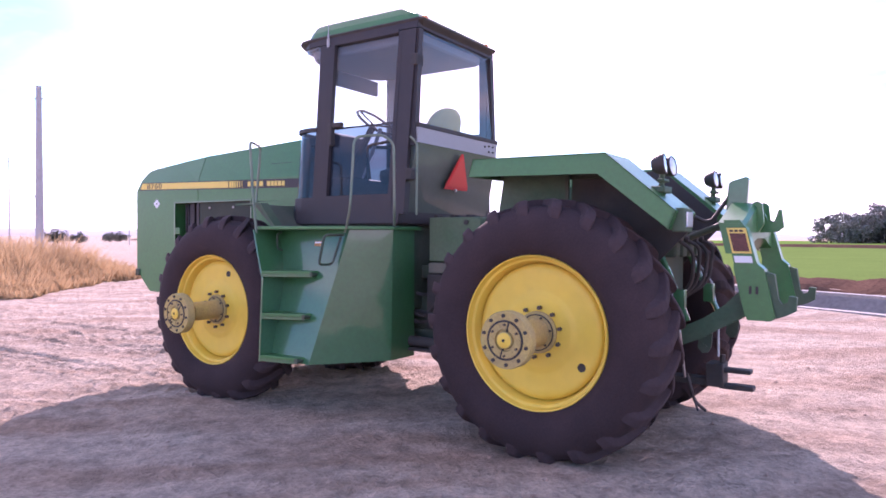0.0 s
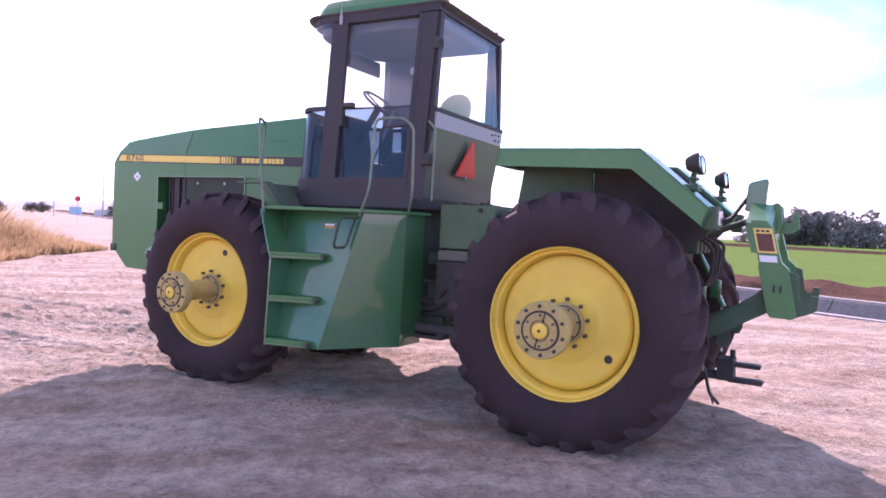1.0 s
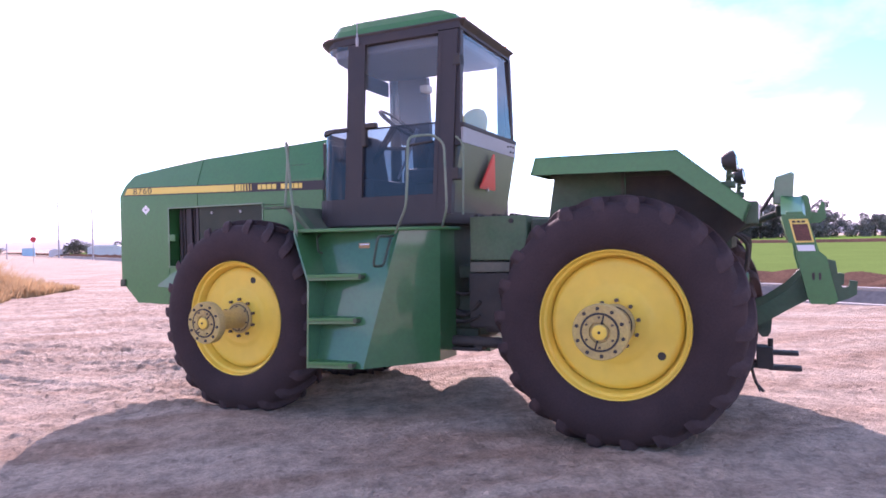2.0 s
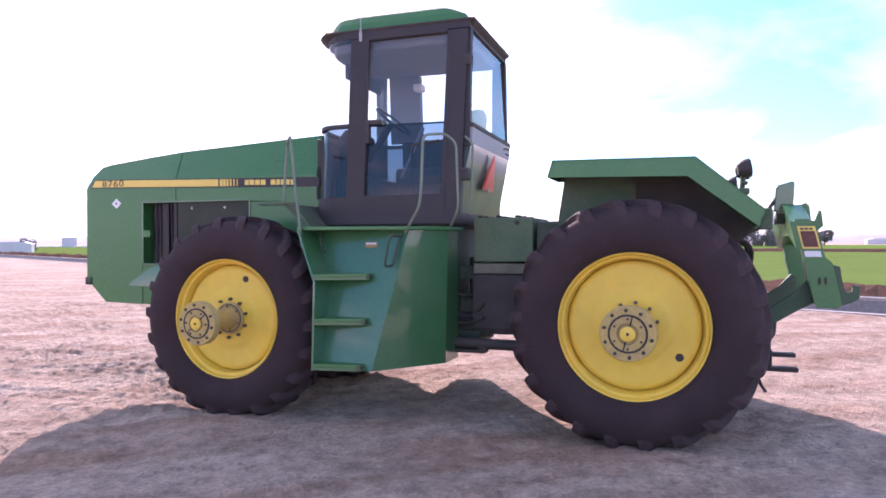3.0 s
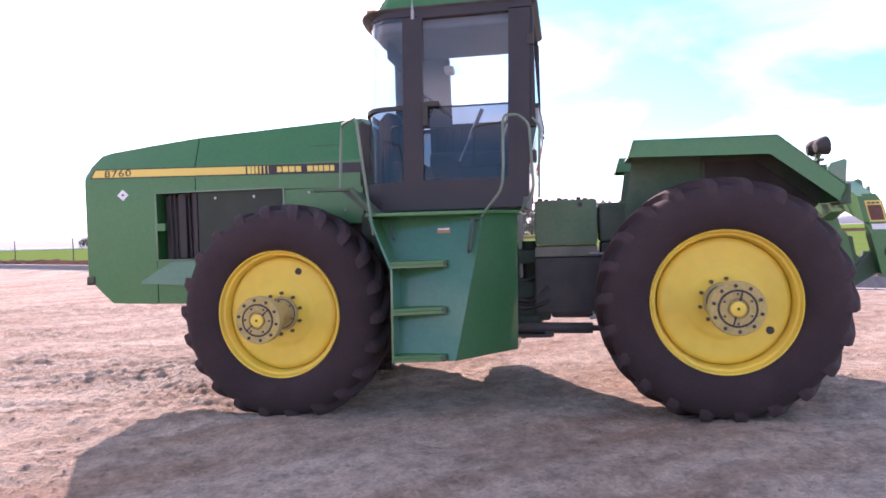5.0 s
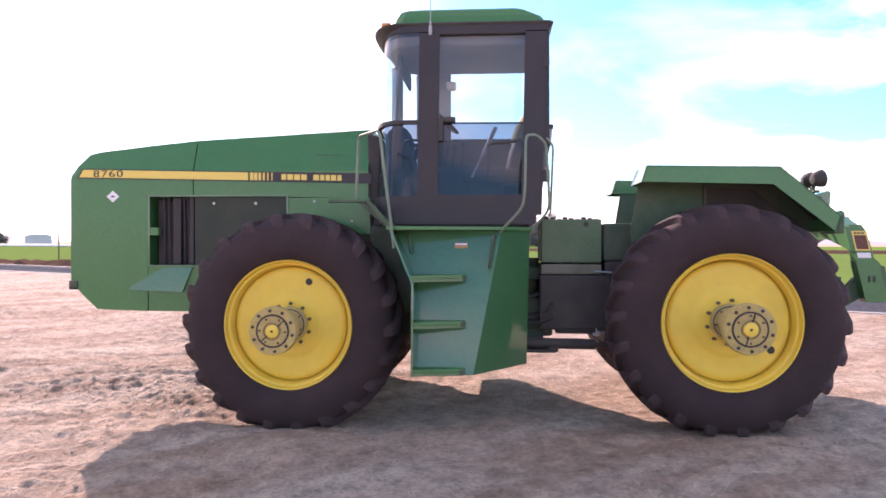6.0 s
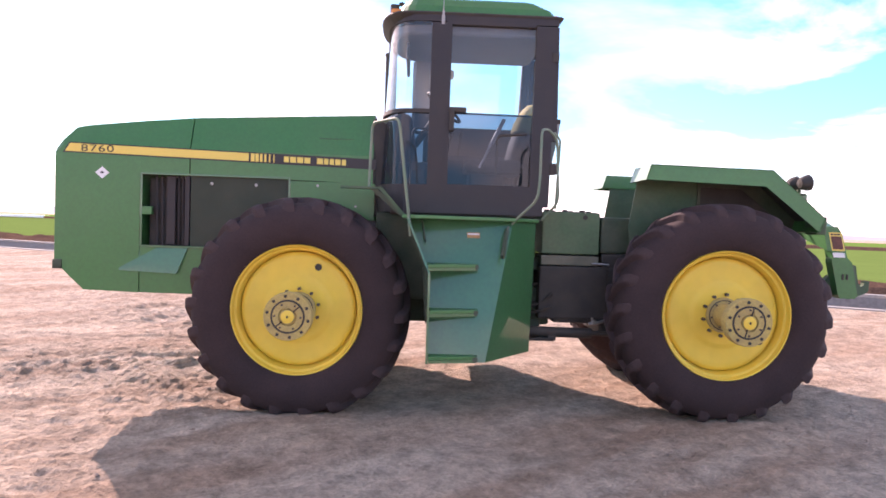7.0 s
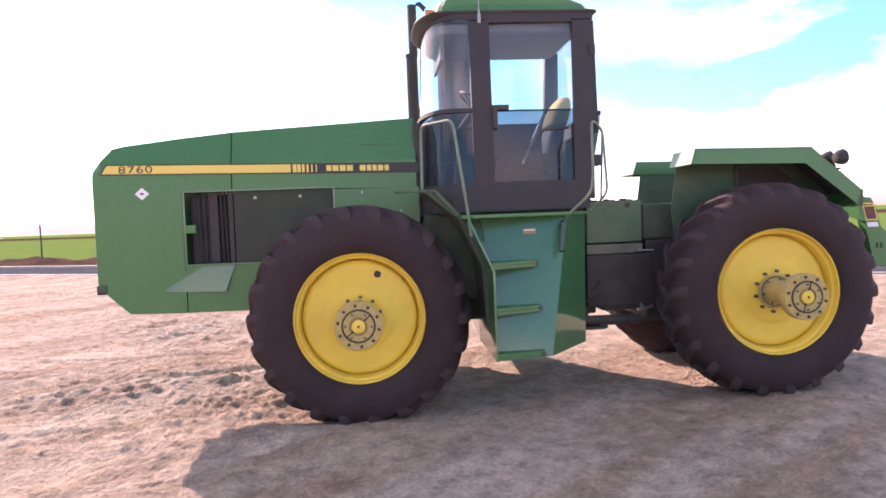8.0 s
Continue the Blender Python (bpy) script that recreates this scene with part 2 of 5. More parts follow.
def prism(bm, pts, a, b, axis="y", bevel=0.0):
    """A flat outline pushed from a to b. axis y: points are (x, z); x: (y, z); z: (x, y)."""
    put = {"y": lambda p, k: (p[0], k, p[1]), "x": lambda p, k: (k, p[0], p[1]), "z": lambda p, k: (p[0], p[1], k)}[axis]
    A, B = [bm.verts.new(put(p, a)) for p in pts], [bm.verts.new(put(p, b)) for p in pts]
    fs = [bm.faces.new(A), bm.faces.new(B[::-1])]
    n = len(pts)
    for i in range(n):
        fs.append(bm.faces.new((A[i], B[i], B[(i + 1) % n], A[(i + 1) % n])))
    if bevel:
        es = list({e for f in fs for e in f.edges})
        bmesh.ops.bevel(bm, geom=es, offset=bevel, segments=2, affect="EDGES", profile=0.6)
    return bm


def loft(bm, rings, close=True, caps=True):
    """Skin over rings of points with the same count."""
    R = [[bm.verts.new(p) for p in ring] for ring in rings]
    n = len(R[0])
    for a, b in zip(R, R[1:]):
        for i in range(n if close else n - 1):
            bm.faces.new((a[i], a[(i + 1) % n], b[(i + 1) % n], b[i]))
    if caps and close:
        bm.faces.new(R[0][::-1]); bm.faces.new(R[-1])
    return bm


def turned(bm, profile, steps=48, cap=False):
    """A profile of (radius, along y) turned about the y axis."""
    rings = []
    for i in range(steps):
        a = 2 * math.pi * i / steps
        rings.append([bm.verts.new((r * math.cos(a), y, r * math.sin(a))) for r, y in profile])
    for i in range(steps):
        a, b = rings[i], rings[(i + 1) % steps]
        for k in range(len(profile) - 1):
            bm.faces.new((a[k], a[k + 1], b[k + 1], b[k]))
    if cap:
        bm.faces.new([r[-1] for r in rings])
        bm.faces.new([r[0] for r in rings][::-1])
    return bm


def rod(bm, pts, r, sides=8, taper=None):
    """A round bar through points, with mitred bends."""
    P = [Vector(p) for p in pts]
    rings, up = [], None
    for i, p in enumerate(P):
        d = ((P[min(i + 1, len(P) - 1)] - p).normalized() + (p - P[max(i - 1, 0)]).normalized()).normalized()
        if up is None:
            up = Vector((0, 0, 1)) if abs(d.z) < 0.9 else Vector((1, 0, 0))
        s = d.cross(up).normalized()
        up = s.cross(d).normalized()
        rr = r if taper is None else r + (taper - r) * i / (len(P) - 1)
        rings.append([p + rr * (math.cos(k) * s + math.sin(k) * up) for k in (2 * math.pi * j / sides for j in range(sides))])
    return loft(bm, rings)


def bend(pts, r=0.06, n=4):
    """Rounds the inner corners of a path."""
    P = [Vector(p) for p in pts]
    out = [P[0]]
    for a, b, c in zip(P, P[1:], P[2:]):
        k = min(r, (a - b).length * 0.45, (c - b).length * 0.45)
        s, e = b + (a - b).normalized() * k, b + (c - b).normalized() * k
        for i in range(n + 1):
            t = i / n
            out.append((1 - t) ** 2 * s + 2 * t * (1 - t) * b + t * t * e)
    return out + [P[-1]]


def disc(bm, c, r, axis, depth, sides=16):
    """A short round bar with its middle of one end at c, going along axis for depth."""
    c, d = Vector(c), Vector(axis).normalized()
    return rod(bm, [c, c + d * depth], r, sides)


def BM():
    return bmesh.new()


# ---------------------------------------------------------------- ground
ES, ED = Vector((-0.461, 0.887)), Vector((0.887, 0.461))   # along the ditch, across it
FRONT = pose(-0.551, 7.175, 0, 0, 0, 146.5)                # tractor: x ahead, y to its left
REAR = pose(1.236, 5.861, 0, 0, 0, 145.5)
rng = np.random.default_rng(4)
LATTICE = rng.random((256, 256))


def value_noise(x, y):
    xi, yi = np.floor(x).astype(int), np.floor(y).astype(int)
    fx, fy = x - xi, y - yi
    fx, fy = fx * fx * (3 - 2 * fx), fy * fy * (3 - 2 * fy)
    g = lambda a, b: LATTICE[a % 256, b % 256]
    return (g(xi, yi) * (1 - fx) + g(xi + 1, yi) * fx) * (1 - fy) + (g(xi, yi + 1) * (1 - fx) + g(xi + 1, yi + 1) * fx) * fy - 0.5


def ground_height(x, y):
    x, y = np.asarray(x, float), np.asarray(y, float)
    s, d = x * ES.x + y * ES.y, x * ED.x + y * ED.y
    near = np.clip(1.35 - np.hypot(x, y - 6) / 22, 0, 1)
    z = (0.0205 * x + 0.006 * (y - 6)) * near
    u_ = (x + 0.551) * -0.834 + (y - 7.175) * 0.552
    w_ = (x + 0.551) * -0.552 + (y - 7.175) * -0.834
    rough = np.clip(1.5 - np.hypot(x, y - 6) / 30, 0.12, 1)
    swell = 0.05 * value_noise(x * 0.5 + 9, y * 0.5) + 0.045 * value_noise(x * 1.7, y * 1.7 + 40)
    patch = np.clip(0.75 + 1.6 * value_noise(x * 0.6 + 70, y * 0.6 + 11), 0.35, 1.4)
    patch = patch * (0.45 + 0.55 * np.clip((u_ - 0.4) / 1.2, 0, 1))          # churned ahead of the wheels, smoother behind
    clods = patch * (0.038 * value_noise(u_ * 3.2, w_ * 6.5) + 0.024 * np.abs(value_noise(x * 6.1 + 5, y * 6.1)) + 0.042 * value_noise(u_ * 7, w_ * 13) + 0.028 * np.abs(value_noise(x * 13.1, y * 13.1)) + 0.030 * value_noise(u_ * 15, w_ * 24) + 0.012 * value_noise(x * 34, y * 34))
    # wheel marks: flat pressed pads in two staggered rows, dug out between
    press = np.zeros_like(x)
    for c, start, bow, strong in ((0.90, 1.2, 0.0, 1.0), (-1.12, 1.2, 0.0, 1.0), (2.35, 2.9, 0.012, 0.7), (0.1, 2.9, 0.004, 0.6), (-2.2, 2.2, -0.01, 0.7)):
        k = w_ - c - bow * (u_ - start) ** 2
        run = strong * np.clip((u_ - start) * 2, 0, 1) * np.clip(0.9 + 1.2 * value_noise(u_ * 0.5 + c, w_ * 0.3), 0.25, 1)
        band = np.clip((0.29 - np.abs(k)) / 0.05, 0, 1) * run
        step = (u_ / 0.28 + np.abs(k) * 1.7 + 0.5 * (k > 0)) % 1.0
        pad = np.clip((0.30 - np.abs(step - 0.5)) / 0.05, 0, 1) * np.clip((np.abs(k) - 0.02) / 0.03, 0, 1) * np.clip((0.24 - np.abs(k)) / 0.03, 0, 1)
        clods = clods * (1 - band * (0.4 + 0.52 * pad))
        press = press - band * (0.004 + 0.024 * (1 - pad)) + 0.022 * np.exp(-((np.abs(k) - 0.34) / 0.05) ** 2) * run
    z = z + rough * (swell + clods + press)
    flat = np.clip((d - 9.5) / 3, 0, 1)
    z = z * (1 - flat) + flat * 0.02 + flat * 0.05 * value_noise(s * 0.8, d * 0.8)
    # loose soil thrown up beside the concrete channel
    z = z + 0.12 * np.exp(-((d - 12.9) / 0.6) ** 2)
    z = np.where((d > 13.4) & (d < 15.9), -0.75, z)
    z = z + np.where(d >= 15.9, 0.05 * np.exp(-((d - 17.6) / 1.4) ** 2) + 0.10 * np.clip((d - 15.9) / 0.4, 0, 1) * np.clip((22 - d) / 3, 0, 1) + 0.10 * value_noise(s * 1.3, d * 1.3) * (d < 21), 0)
    return z


def graded(zones, far, grow):
    """Even steps in each of the middle stretches (from, to, step), then ever longer ones to far on both sides."""
    mid = [v for a, b, step in zones for v in np.arange(a, b - 0.3 * step, step)] + [zones[-1][1]]
    lo, hi, k = [mid[0]], [mid[-1]], zones[0][2]
    while lo[-1] > -far:
        k *= grow
        lo.append(lo[-1] - k)
    k = zones[-1][2]
    while hi[-1] < far:
        k *= grow
        hi.append(hi[-1] + k)
    return np.array(lo[:0:-1] + mid + hi[1:])


def sheet(name, xs, ds, height, mat, lift=0.0, corner=False):
    S, D = np.meshgrid(xs, ds, indexing="ij")
    if corner:
        S = np.minimum(S, 200 + 3.2 * (D - 20) + 0.001 * S)
    X, Y = S * ES.x + D * ED.x, S * ES.y + D * ED.y
    Z = height(X, Y) + lift
    n, m = S.shape
    verts = np.stack([X, Y, Z], -1).reshape(-1, 3)
    i = (np.arange(n - 1)[:, None] * m + np.arange(m - 1)[None]).ravel()
    faces = np.stack([i, i + m, i + m + 1, i + 1], -1)
    mesh = bpy.data.meshes.new(name)
    mesh.from_pydata(verts.tolist(), [], faces.tolist())
    mesh.materials.append(mat)
    mesh.shade_smooth()
    return new(name, mesh)


def dirt_material():
    m = material("dry_dirt", (0.55, 0.425, 0.33), 0.95, vary=0.2, scale=0.9, fine=30, bump=0.9, depth=0.03)
    n, l = m.node_tree.nodes, m.node_tree.links
    b = n["Principled BSDF"]
    b.inputs["Specular IOR Level"].default_value, b.inputs["Diffuse Roughness"].default_value = 0.15, 0.2
    old = b.inputs["Base Color"].links[0].from_socket
    tc = n.new("ShaderNodeTexCoord")
    mp = n.new("ShaderNodeMapping")
    mp.inputs["Rotation"].default_value, mp.inputs["Scale"].default_value = (0, 0, radians(-33)), (0.35, 1.7, 1)
    st = n.new("ShaderNodeTexNoise")
    st.inputs["Scale"].default_value, st.inputs["Detail"].default_value = 0.9, 9
    l.new(tc.outputs["Object"], mp.inputs[0]); l.new(mp.outputs[0], st.inputs["Vector"])
    r = n.new("ShaderNodeValToRGB")
    r.color_ramp.elements[0].position, r.color_ramp.elements[0].color = 0.36, (0.84, 0.74, 0.68, 1)
    r.color_ramp.elements[1].position, r.color_ramp.elements[1].color = 0.60, (1.12, 1.13, 1.13, 1)
    l.new(st.outputs[0], r.inputs[0])
    x = n.new("ShaderNodeMix"); x.data_type, x.blend_type = "RGBA", "MULTIPLY"
    x.inputs[0].default_value = 1.0
    l.new(old, x.inputs[6]); l.new(r.outputs[0], x.inputs[7])
    # clods and crumbs: relief and tone
    big_, crumb = n.new("ShaderNodeTexNoise"), n.new("ShaderNodeTexNoise")
    for t_, sc, de, ro in ((big_, 5.5, 9, 0.66), (crumb, 24, 6, 0.7)):
        t_.inputs["Scale"].default_value, t_.inputs["Detail"].default_value, t_.inputs["Roughness"].default_value = sc, de, ro
        l.new(tc.outputs["Object"], t_.inputs["Vector"])
    tot = n.new("ShaderNodeMath"); tot.operation = "MULTIPLY_ADD"; tot.inputs[1].default_value = 0.45
    l.new(crumb.outputs[0], tot.inputs[0]); l.new(big_.outputs[0], tot.inputs[2])
    bp = n.new("ShaderNodeBump"); bp.inputs["Strength"].default_value, bp.inputs["Distance"].default_value = 0.9, 0.09
    l.new(tot.outputs[0], bp.inputs["Height"])
    oldbump = b.inputs["Normal"].links[0].from_node
    l.new(bp.outputs[0], oldbump.inputs["Normal"])
    tone = n.new("ShaderNodeMapRange")
    tone.inputs[1].default_value, tone.inputs[2].default_value, tone.inputs[3].default_value, tone.inputs[4].default_value = 0.55, 0.90, 0.64, 1.26
    l.new(tot.outputs[0], tone.inputs[0])
    y = n.new("ShaderNodeMix"); y.data_type, y.blend_type = "RGBA", "MULTIPLY"
    y.inputs[0].default_value = 1.0
    l.new(x.outputs[2], y.inputs[6]); l.new(tone.outputs[0], y.inputs[7])
    l.new(y.outputs[2], b.inputs["Base Color"])
    return m


DIRT = dirt_material()
across = graded(((-7.0, -6.0, 0.05), (-6.0, 5.0, 0.025), (5.0, 13.0, 0.05)), 3200, 1.10)
extra = [13.2, 13.38, 13.4, 13.401, 15.899, 15.9, 15.92, 16.1, 16.4, 16.8, 17.2, 17.6, 18, 18.5, 19, 19.5, 20, 21, 22]
across = np.array(sorted(set([v for v in across if not 13.05 < v < 22.5] + extra)))
ground = sheet("ground", graded(((-3.0, 2.0, 0.05), (2.0, 12.0, 0.025), (12.0, 15.0, 0.05)), 3200, 1.08), across, ground_height, DIRT)
tagged(ground, "dry pale dirt yard with wheel marks", "ground", kind="structure")


FIELD = material("crop_green", (0.125, 0.20, 0.055), 1.0, shine=0.0, vary=0.16, scale=0.25, fine=7, bump=0.6, depth=0.05)
FIELD_FAR = material("crop_green_far", (0.12, 0.22, 0.05), 1.0, shine=0.0, vary=0.14, scale=0.08, fine=2, bump=0.3, depth=0.05)
BANK = material("dark_soil", (0.13, 0.078, 0.058), 1.0, shine=0.0, vary=0.35, scale=1.2, fine=12, bump=0.6, depth=0.03)
LINING = material("white_lining", (0.80, 0.79, 0.77), 0.6, vary=0.08, scale=0.3, fine=6, bump=0.1)
PALE = material("pale_track", (0.46, 0.42, 0.37), 0.9, vary=0.15, scale=0.3, fine=6, bump=0.2)


def strip(name, s0, s1, profile, mat, step=4.0, wob=0.0):
    """A long bank or channel: a cross profile of (across, z) drawn along the ditch."""
    bm = BM()
    rings = []
    s = s0
    while s <= s1:
        rings.append([(s * ES.x + d * ED.x, s * ES.y + d * ED.y, z + wob * (noise.noise(Vector((s * 0.7, d * 1.5, 3))))) for d, z in profile])
        s += step
    return link(name, loft(bm, rings, close=False), mat)


def field_height(x, y):
    d = x * ED.x + y * ED.y
    return np.where(d < 19.75, 0.0, 0.16 + 0.05 * value_noise(x * 2.2, y * 2.2) + 0.05 * value_noise(x * 0.4, y * 0.4))


crop = sheet("crop_field", graded(((-20, 90, 0.6),), 900, 1.15), np.array([19.7, 19.8] + list(np.arange(20, 34, 0.5)) + list(np.arange(34, 101, 2.0))), field_height, FIELD, corner=True)
tagged(crop, "flat bright green young crop field", "field", kind="stuff")
far_crop = sheet("crop_field", np.arange(-900, 1100, 20.0), np.array([112.0, 130, 160, 200, 260]), lambda x, y: 0.45 + 0 * x, FIELD_FAR, corner=True)
tagged(far_crop, "pale green distant crop field", "field", kind="stuff")
tagged(strip("field_bank", -600, 900, [(100.5, 0), (101.5, 0.55), (103.5, 0.6), (104.5, 0.1)], BANK, 6, 0.15), "low dark earth bank between fields", "bank", kind="structure")
tagged(strip("far_track", -600, 900, [(104.6, 0.30), (111.5, 0.34)], PALE, 12), "pale farm track beyond the field", "track", kind="structure")
tagged(strip("canal_lining", 160, 800, [(98.6, 0.3), (98.9, 0.85), (100.2, 0.9)], LINING, 8), "long white canal lining along the far field edge", "canal", kind="structure")
tagged(strip("soil_bank", -120, 300, [(16.5, 0.05), (16.9, 0.24), (17.6, 0.34), (18.6, 0.38), (19.3, 0.34), (19.9, 0.02)], BANK, 0.3, 0.34), "dark turned soil bank beside the crop", "bank", kind="structure")

# concrete channel: slabs with a lip, a bed, and joints every few metres
ditch = new("irrigation_ditch")
tagged(ditch, "concrete-lined irrigation ditch beside the dirt road", "ditch", kind="structure")


def slab(bm, s0, s1, outline):
    A = [bm.verts.new((s0 * ES.x + d * ED.x, s0 * ES.y + d * ED.y, z)) for d, z in outline]
    B = [bm.verts.new((s1 * ES.x + d * ED.x, s1 * ES.y + d * ED.y, z)) for d, z in outline]
    n = len(outline)
    bm.faces.new(A); bm.faces.new(B[::-1])
    for i in range(n):
        bm.faces.new((A[i], B[i], B[(i + 1) % n], A[(i + 1) % n]))
    return bm


NEAR_WALL = [(13.45, 0.09), (14.12, -0.60), (14.12, -0.74), (13.40, 0.0)]
FAR_WALL = [(15.85, 0.22), (15.12, -0.60), (15.12, -0.74), (15.90, 0.10)]
NEAR_LIP = [(13.22, 0.08), (13.22, 0.14), (13.47, 0.14), (13.47, 0.08)]
FAR_LIP = [(15.83, 0.20), (15.83, 0.27), (16.08, 0.27), (16.08, 0.20)]
for k in range(-10, 30):
    a, b = k * 4.5, k * 4.5 + 4.47
    part("wall_slab", slab(BM(), a, b, FAR_WALL), CONCRETE_DARK, ditch)
    part("wall_slab", slab(BM(), a, b, NEAR_WALL), CONCRETE_DARK, ditch)
    part("lip", slab(BM(), a, b, NEAR_LIP), CONCRETE, ditch)
    part("lip", slab(BM(), a, b, FAR_LIP), CONCRETE, ditch)
part("bed", slab(BM(), -200, 300, [(14.1, -0.74), (14.1, -0.66), (15.15, -0.66), (15.15, -0.74)]), CONCRETE_DARK, ditch)


# ---------------------------------------------------------------- tractor
tractor = new("articulated_tractor")
tractor.matrix_basis = FRONT
tagged(tractor, "green articulated four-wheel-drive tractor with yellow wheels on dirt", "tractor")
TO_REAR = FRONT.inverted() @ REAR
RIM_Y, HUB_Y = 1.117, 1.506


def build_wheel(name):
    """Origin in the axle's line on the tractor's centre; +y points out of its side."""
    bm = BM()
    turned(bm, [(0.533, RIM_Y - 0.47), (0.522, RIM_Y - 0.455), (0.47, RIM_Y - 0.43), (0.46, RIM_Y - 0.30), (0.455, RIM_Y - 0.20), (0.472, RIM_Y - 0.15), (0.488, RIM_Y - 0.12),
                (0.492, RIM_Y - 0.070), (0.500, RIM_Y - 0.052), (0.516, RIM_Y - 0.046), (0.522, RIM_Y - 0.030), (0.528, RIM_Y - 0.004), (0.536, RIM_Y), (0.541, RIM_Y - 0.012), (0.536, RIM_Y - 0.03)], 96)
    # dished disc
    turned(bm, [(0.476, RIM_Y - 0.125), (0.470, RIM_Y - 0.112), (0.458, RIM_Y - 0.098), (0.436, RIM_Y - 0.092), (0.40, RIM_Y - 0.094), (0.30, RIM_Y - 0.098), (0.275, RIM_Y - 0.093), (0.255, RIM_Y - 0.084), (0.235, RIM_Y - 0.082), (0.0005, RIM_Y - 0.082)], 96)
    wheel = part(name, bm, YELLOW, tractor, "yellow steel wheel with a dished disc", smooth=True)
    bm = BM()
    R = 0.925
    turned(bm, [(0.525, RIM_Y - 0.035), (0.55, RIM_Y + 0.004), (0.60, RIM_Y + 0.034), (0.68, RIM_Y + 0.048), (0.76, RIM_Y + 0.038), (0.82, RIM_Y + 0.008), (0.855, RIM_Y - 0.025), (0.872, RIM_Y - 0.06),
                (0.884, RIM_Y - 0.15), (0.888, RIM_Y - 0.235), (0.884, RIM_Y - 0.32), (0.872, RIM_Y - 0.41), (0.855, RIM_Y - 0.445), (0.82, RIM_Y - 0.478), (0.76, RIM_Y - 0.508), (0.68, RIM_Y - 0.518), (0.60, RIM_Y - 0.504), (0.55, RIM_Y - 0.474), (0.525, RIM_Y - 0.44)], 96)
    tyre = part("tyre", bm, RUBBER, wheel, "worn black farm tyre, dusty", smooth=True)
    # lugs: each one a curved bar from the shoulder to the middle, in two rows
    count = 22
    bm = BM()
    path = [(0.765, 0.022, -0.050), (0.80, 0.018, -0.046), (0.838, 0.000, -0.036), (0.866, -0.030, -0.020), (0.883, -0.075, 0.006), (0.887, -0.145, 0.068), (0.888, -0.215, 0.140), (0.887, -0.270, 0.200)]
    rings = []
    for i, (r, y, ang) in enumerate(path):
        wide = (0.030, 0.040, 0.046, 0.046, 0.042, 0.037, 0.034, 0.032)[i]
        top = (0.780, 0.830, 0.882, 0.912, 0.929, 0.936, 0.937, 0.935)[i]
        base = r - 0.03
        ring = []
        for rr, off in ((base, -wide * 1.05), (top, -wide * 0.80), (top - 0.004, wide * 0.75), (base, wide * 1.8)):
            a = ang + off / 0.9
            ring.append((rr * math.sin(a), RIM_Y - 0.005 + y, rr * math.cos(a)))
        rings.append(ring)
    loft(bm, rings)
    bmesh.ops.bevel(bm, geom=bm.edges[:], offset=0.006, segments=1, affect="EDGES")
    lug = part("lug", bm, LUG, wheel)
    flip = Matrix.Translation((0, 2 * (RIM_Y - 0.235), 0)) @ Matrix.Diagonal((1, -1, 1, 1))
    bm = BM()
    bm.from_mesh(lug.data)
    bmesh.ops.transform(bm, matrix=flip, verts=bm.verts)
    lug2 = part("lug", bm, LUG, wheel)
    for k in range(count):
        a = 360 / count * k
        if k:
            again(lug, pose(0, 0, 0, 0, a, 0))
            again(lug2, pose(0, 0, 0, 0, a + 180 / count, 0))
    lug2.matrix_basis = pose(0, 0, 0, 0, 180 / count, 0)
    # hub for a second wheel, with its flange
    bm = BM()
    turned(bm, [(0.092, HUB_Y - 0.150), (0.128, HUB_Y - 0.118), (0.158, HUB_Y - 0.092), (0.180, HUB_Y - 0.084), (0.187, HUB_Y - 0.076), (0.187, HUB_Y - 0.012), (0.182, HUB_Y - 0.002), (0.150, HUB_Y - 0.002),
                (0.131, HUB_Y - 0.002), (0.129, HUB_Y - 0.014), (0.118, HUB_Y - 0.014), (0.116, HUB_Y + 0.002), (0.072, HUB_Y + 0.004), (0.068, HUB_Y - 0.012), (0.058, HUB_Y - 0.012), (0.054, HUB_Y + 0.010), (0.0005, HUB_Y + 0.012)], 48)
    hub = part("hub", bm, YELLOW_WORN, wheel, "dusty yellow cast hub with a bolted flange", smooth=True)
    bm = BM()
    turned(bm, [(0.098, RIM_Y - 0.06), (0.092, RIM_Y - 0.03), (0.090, RIM_Y + 0.06), (0.090, HUB_Y - 0.16)], 40)
    part("hub_neck", bm, YELLOW_WORN, wheel, "dusty yellow neck behind the flange", smooth=True)
    bm = BM()
    turned(bm, [(0.148, RIM_Y - 0.083), (0.146, RIM_Y - 0.066), (0.140, RIM_Y - 0.060), (0.0935, RIM_Y - 0.058)], 40)
    part("hub_seat", bm, YELLOW_WORN, wheel, "worn hub face against the disc", smooth=True)
    bm = BM()
    turned(bm, [(0.130, HUB_Y - 0.02), (0.130, HUB_Y + 0.003), (0.117, HUB_Y + 0.003), (0.117, HUB_Y - 0.02)], 40)
    for a in (35, 215):
        box(bm, (0.056, HUB_Y - 0.01, -0.005), (0.122, HUB_Y + 0.006, 0.005), m=pose(0, 0, 0, 0, a, 0))
    part("wedge_groove", bm, BLACK, wheel, "dark greasy groove")
    bm = BM()
    turned(bm, [(0.050, HUB_Y + 0.004), (0.049, HUB_Y + 0.015), (0.044, HUB_Y + 0.018), (0.0005, HUB_Y + 0.018)], 24)
    part("centre_cap", bm, YELLOW, wheel, "clean yellow centre cap", smooth=True)
    bm = BM()
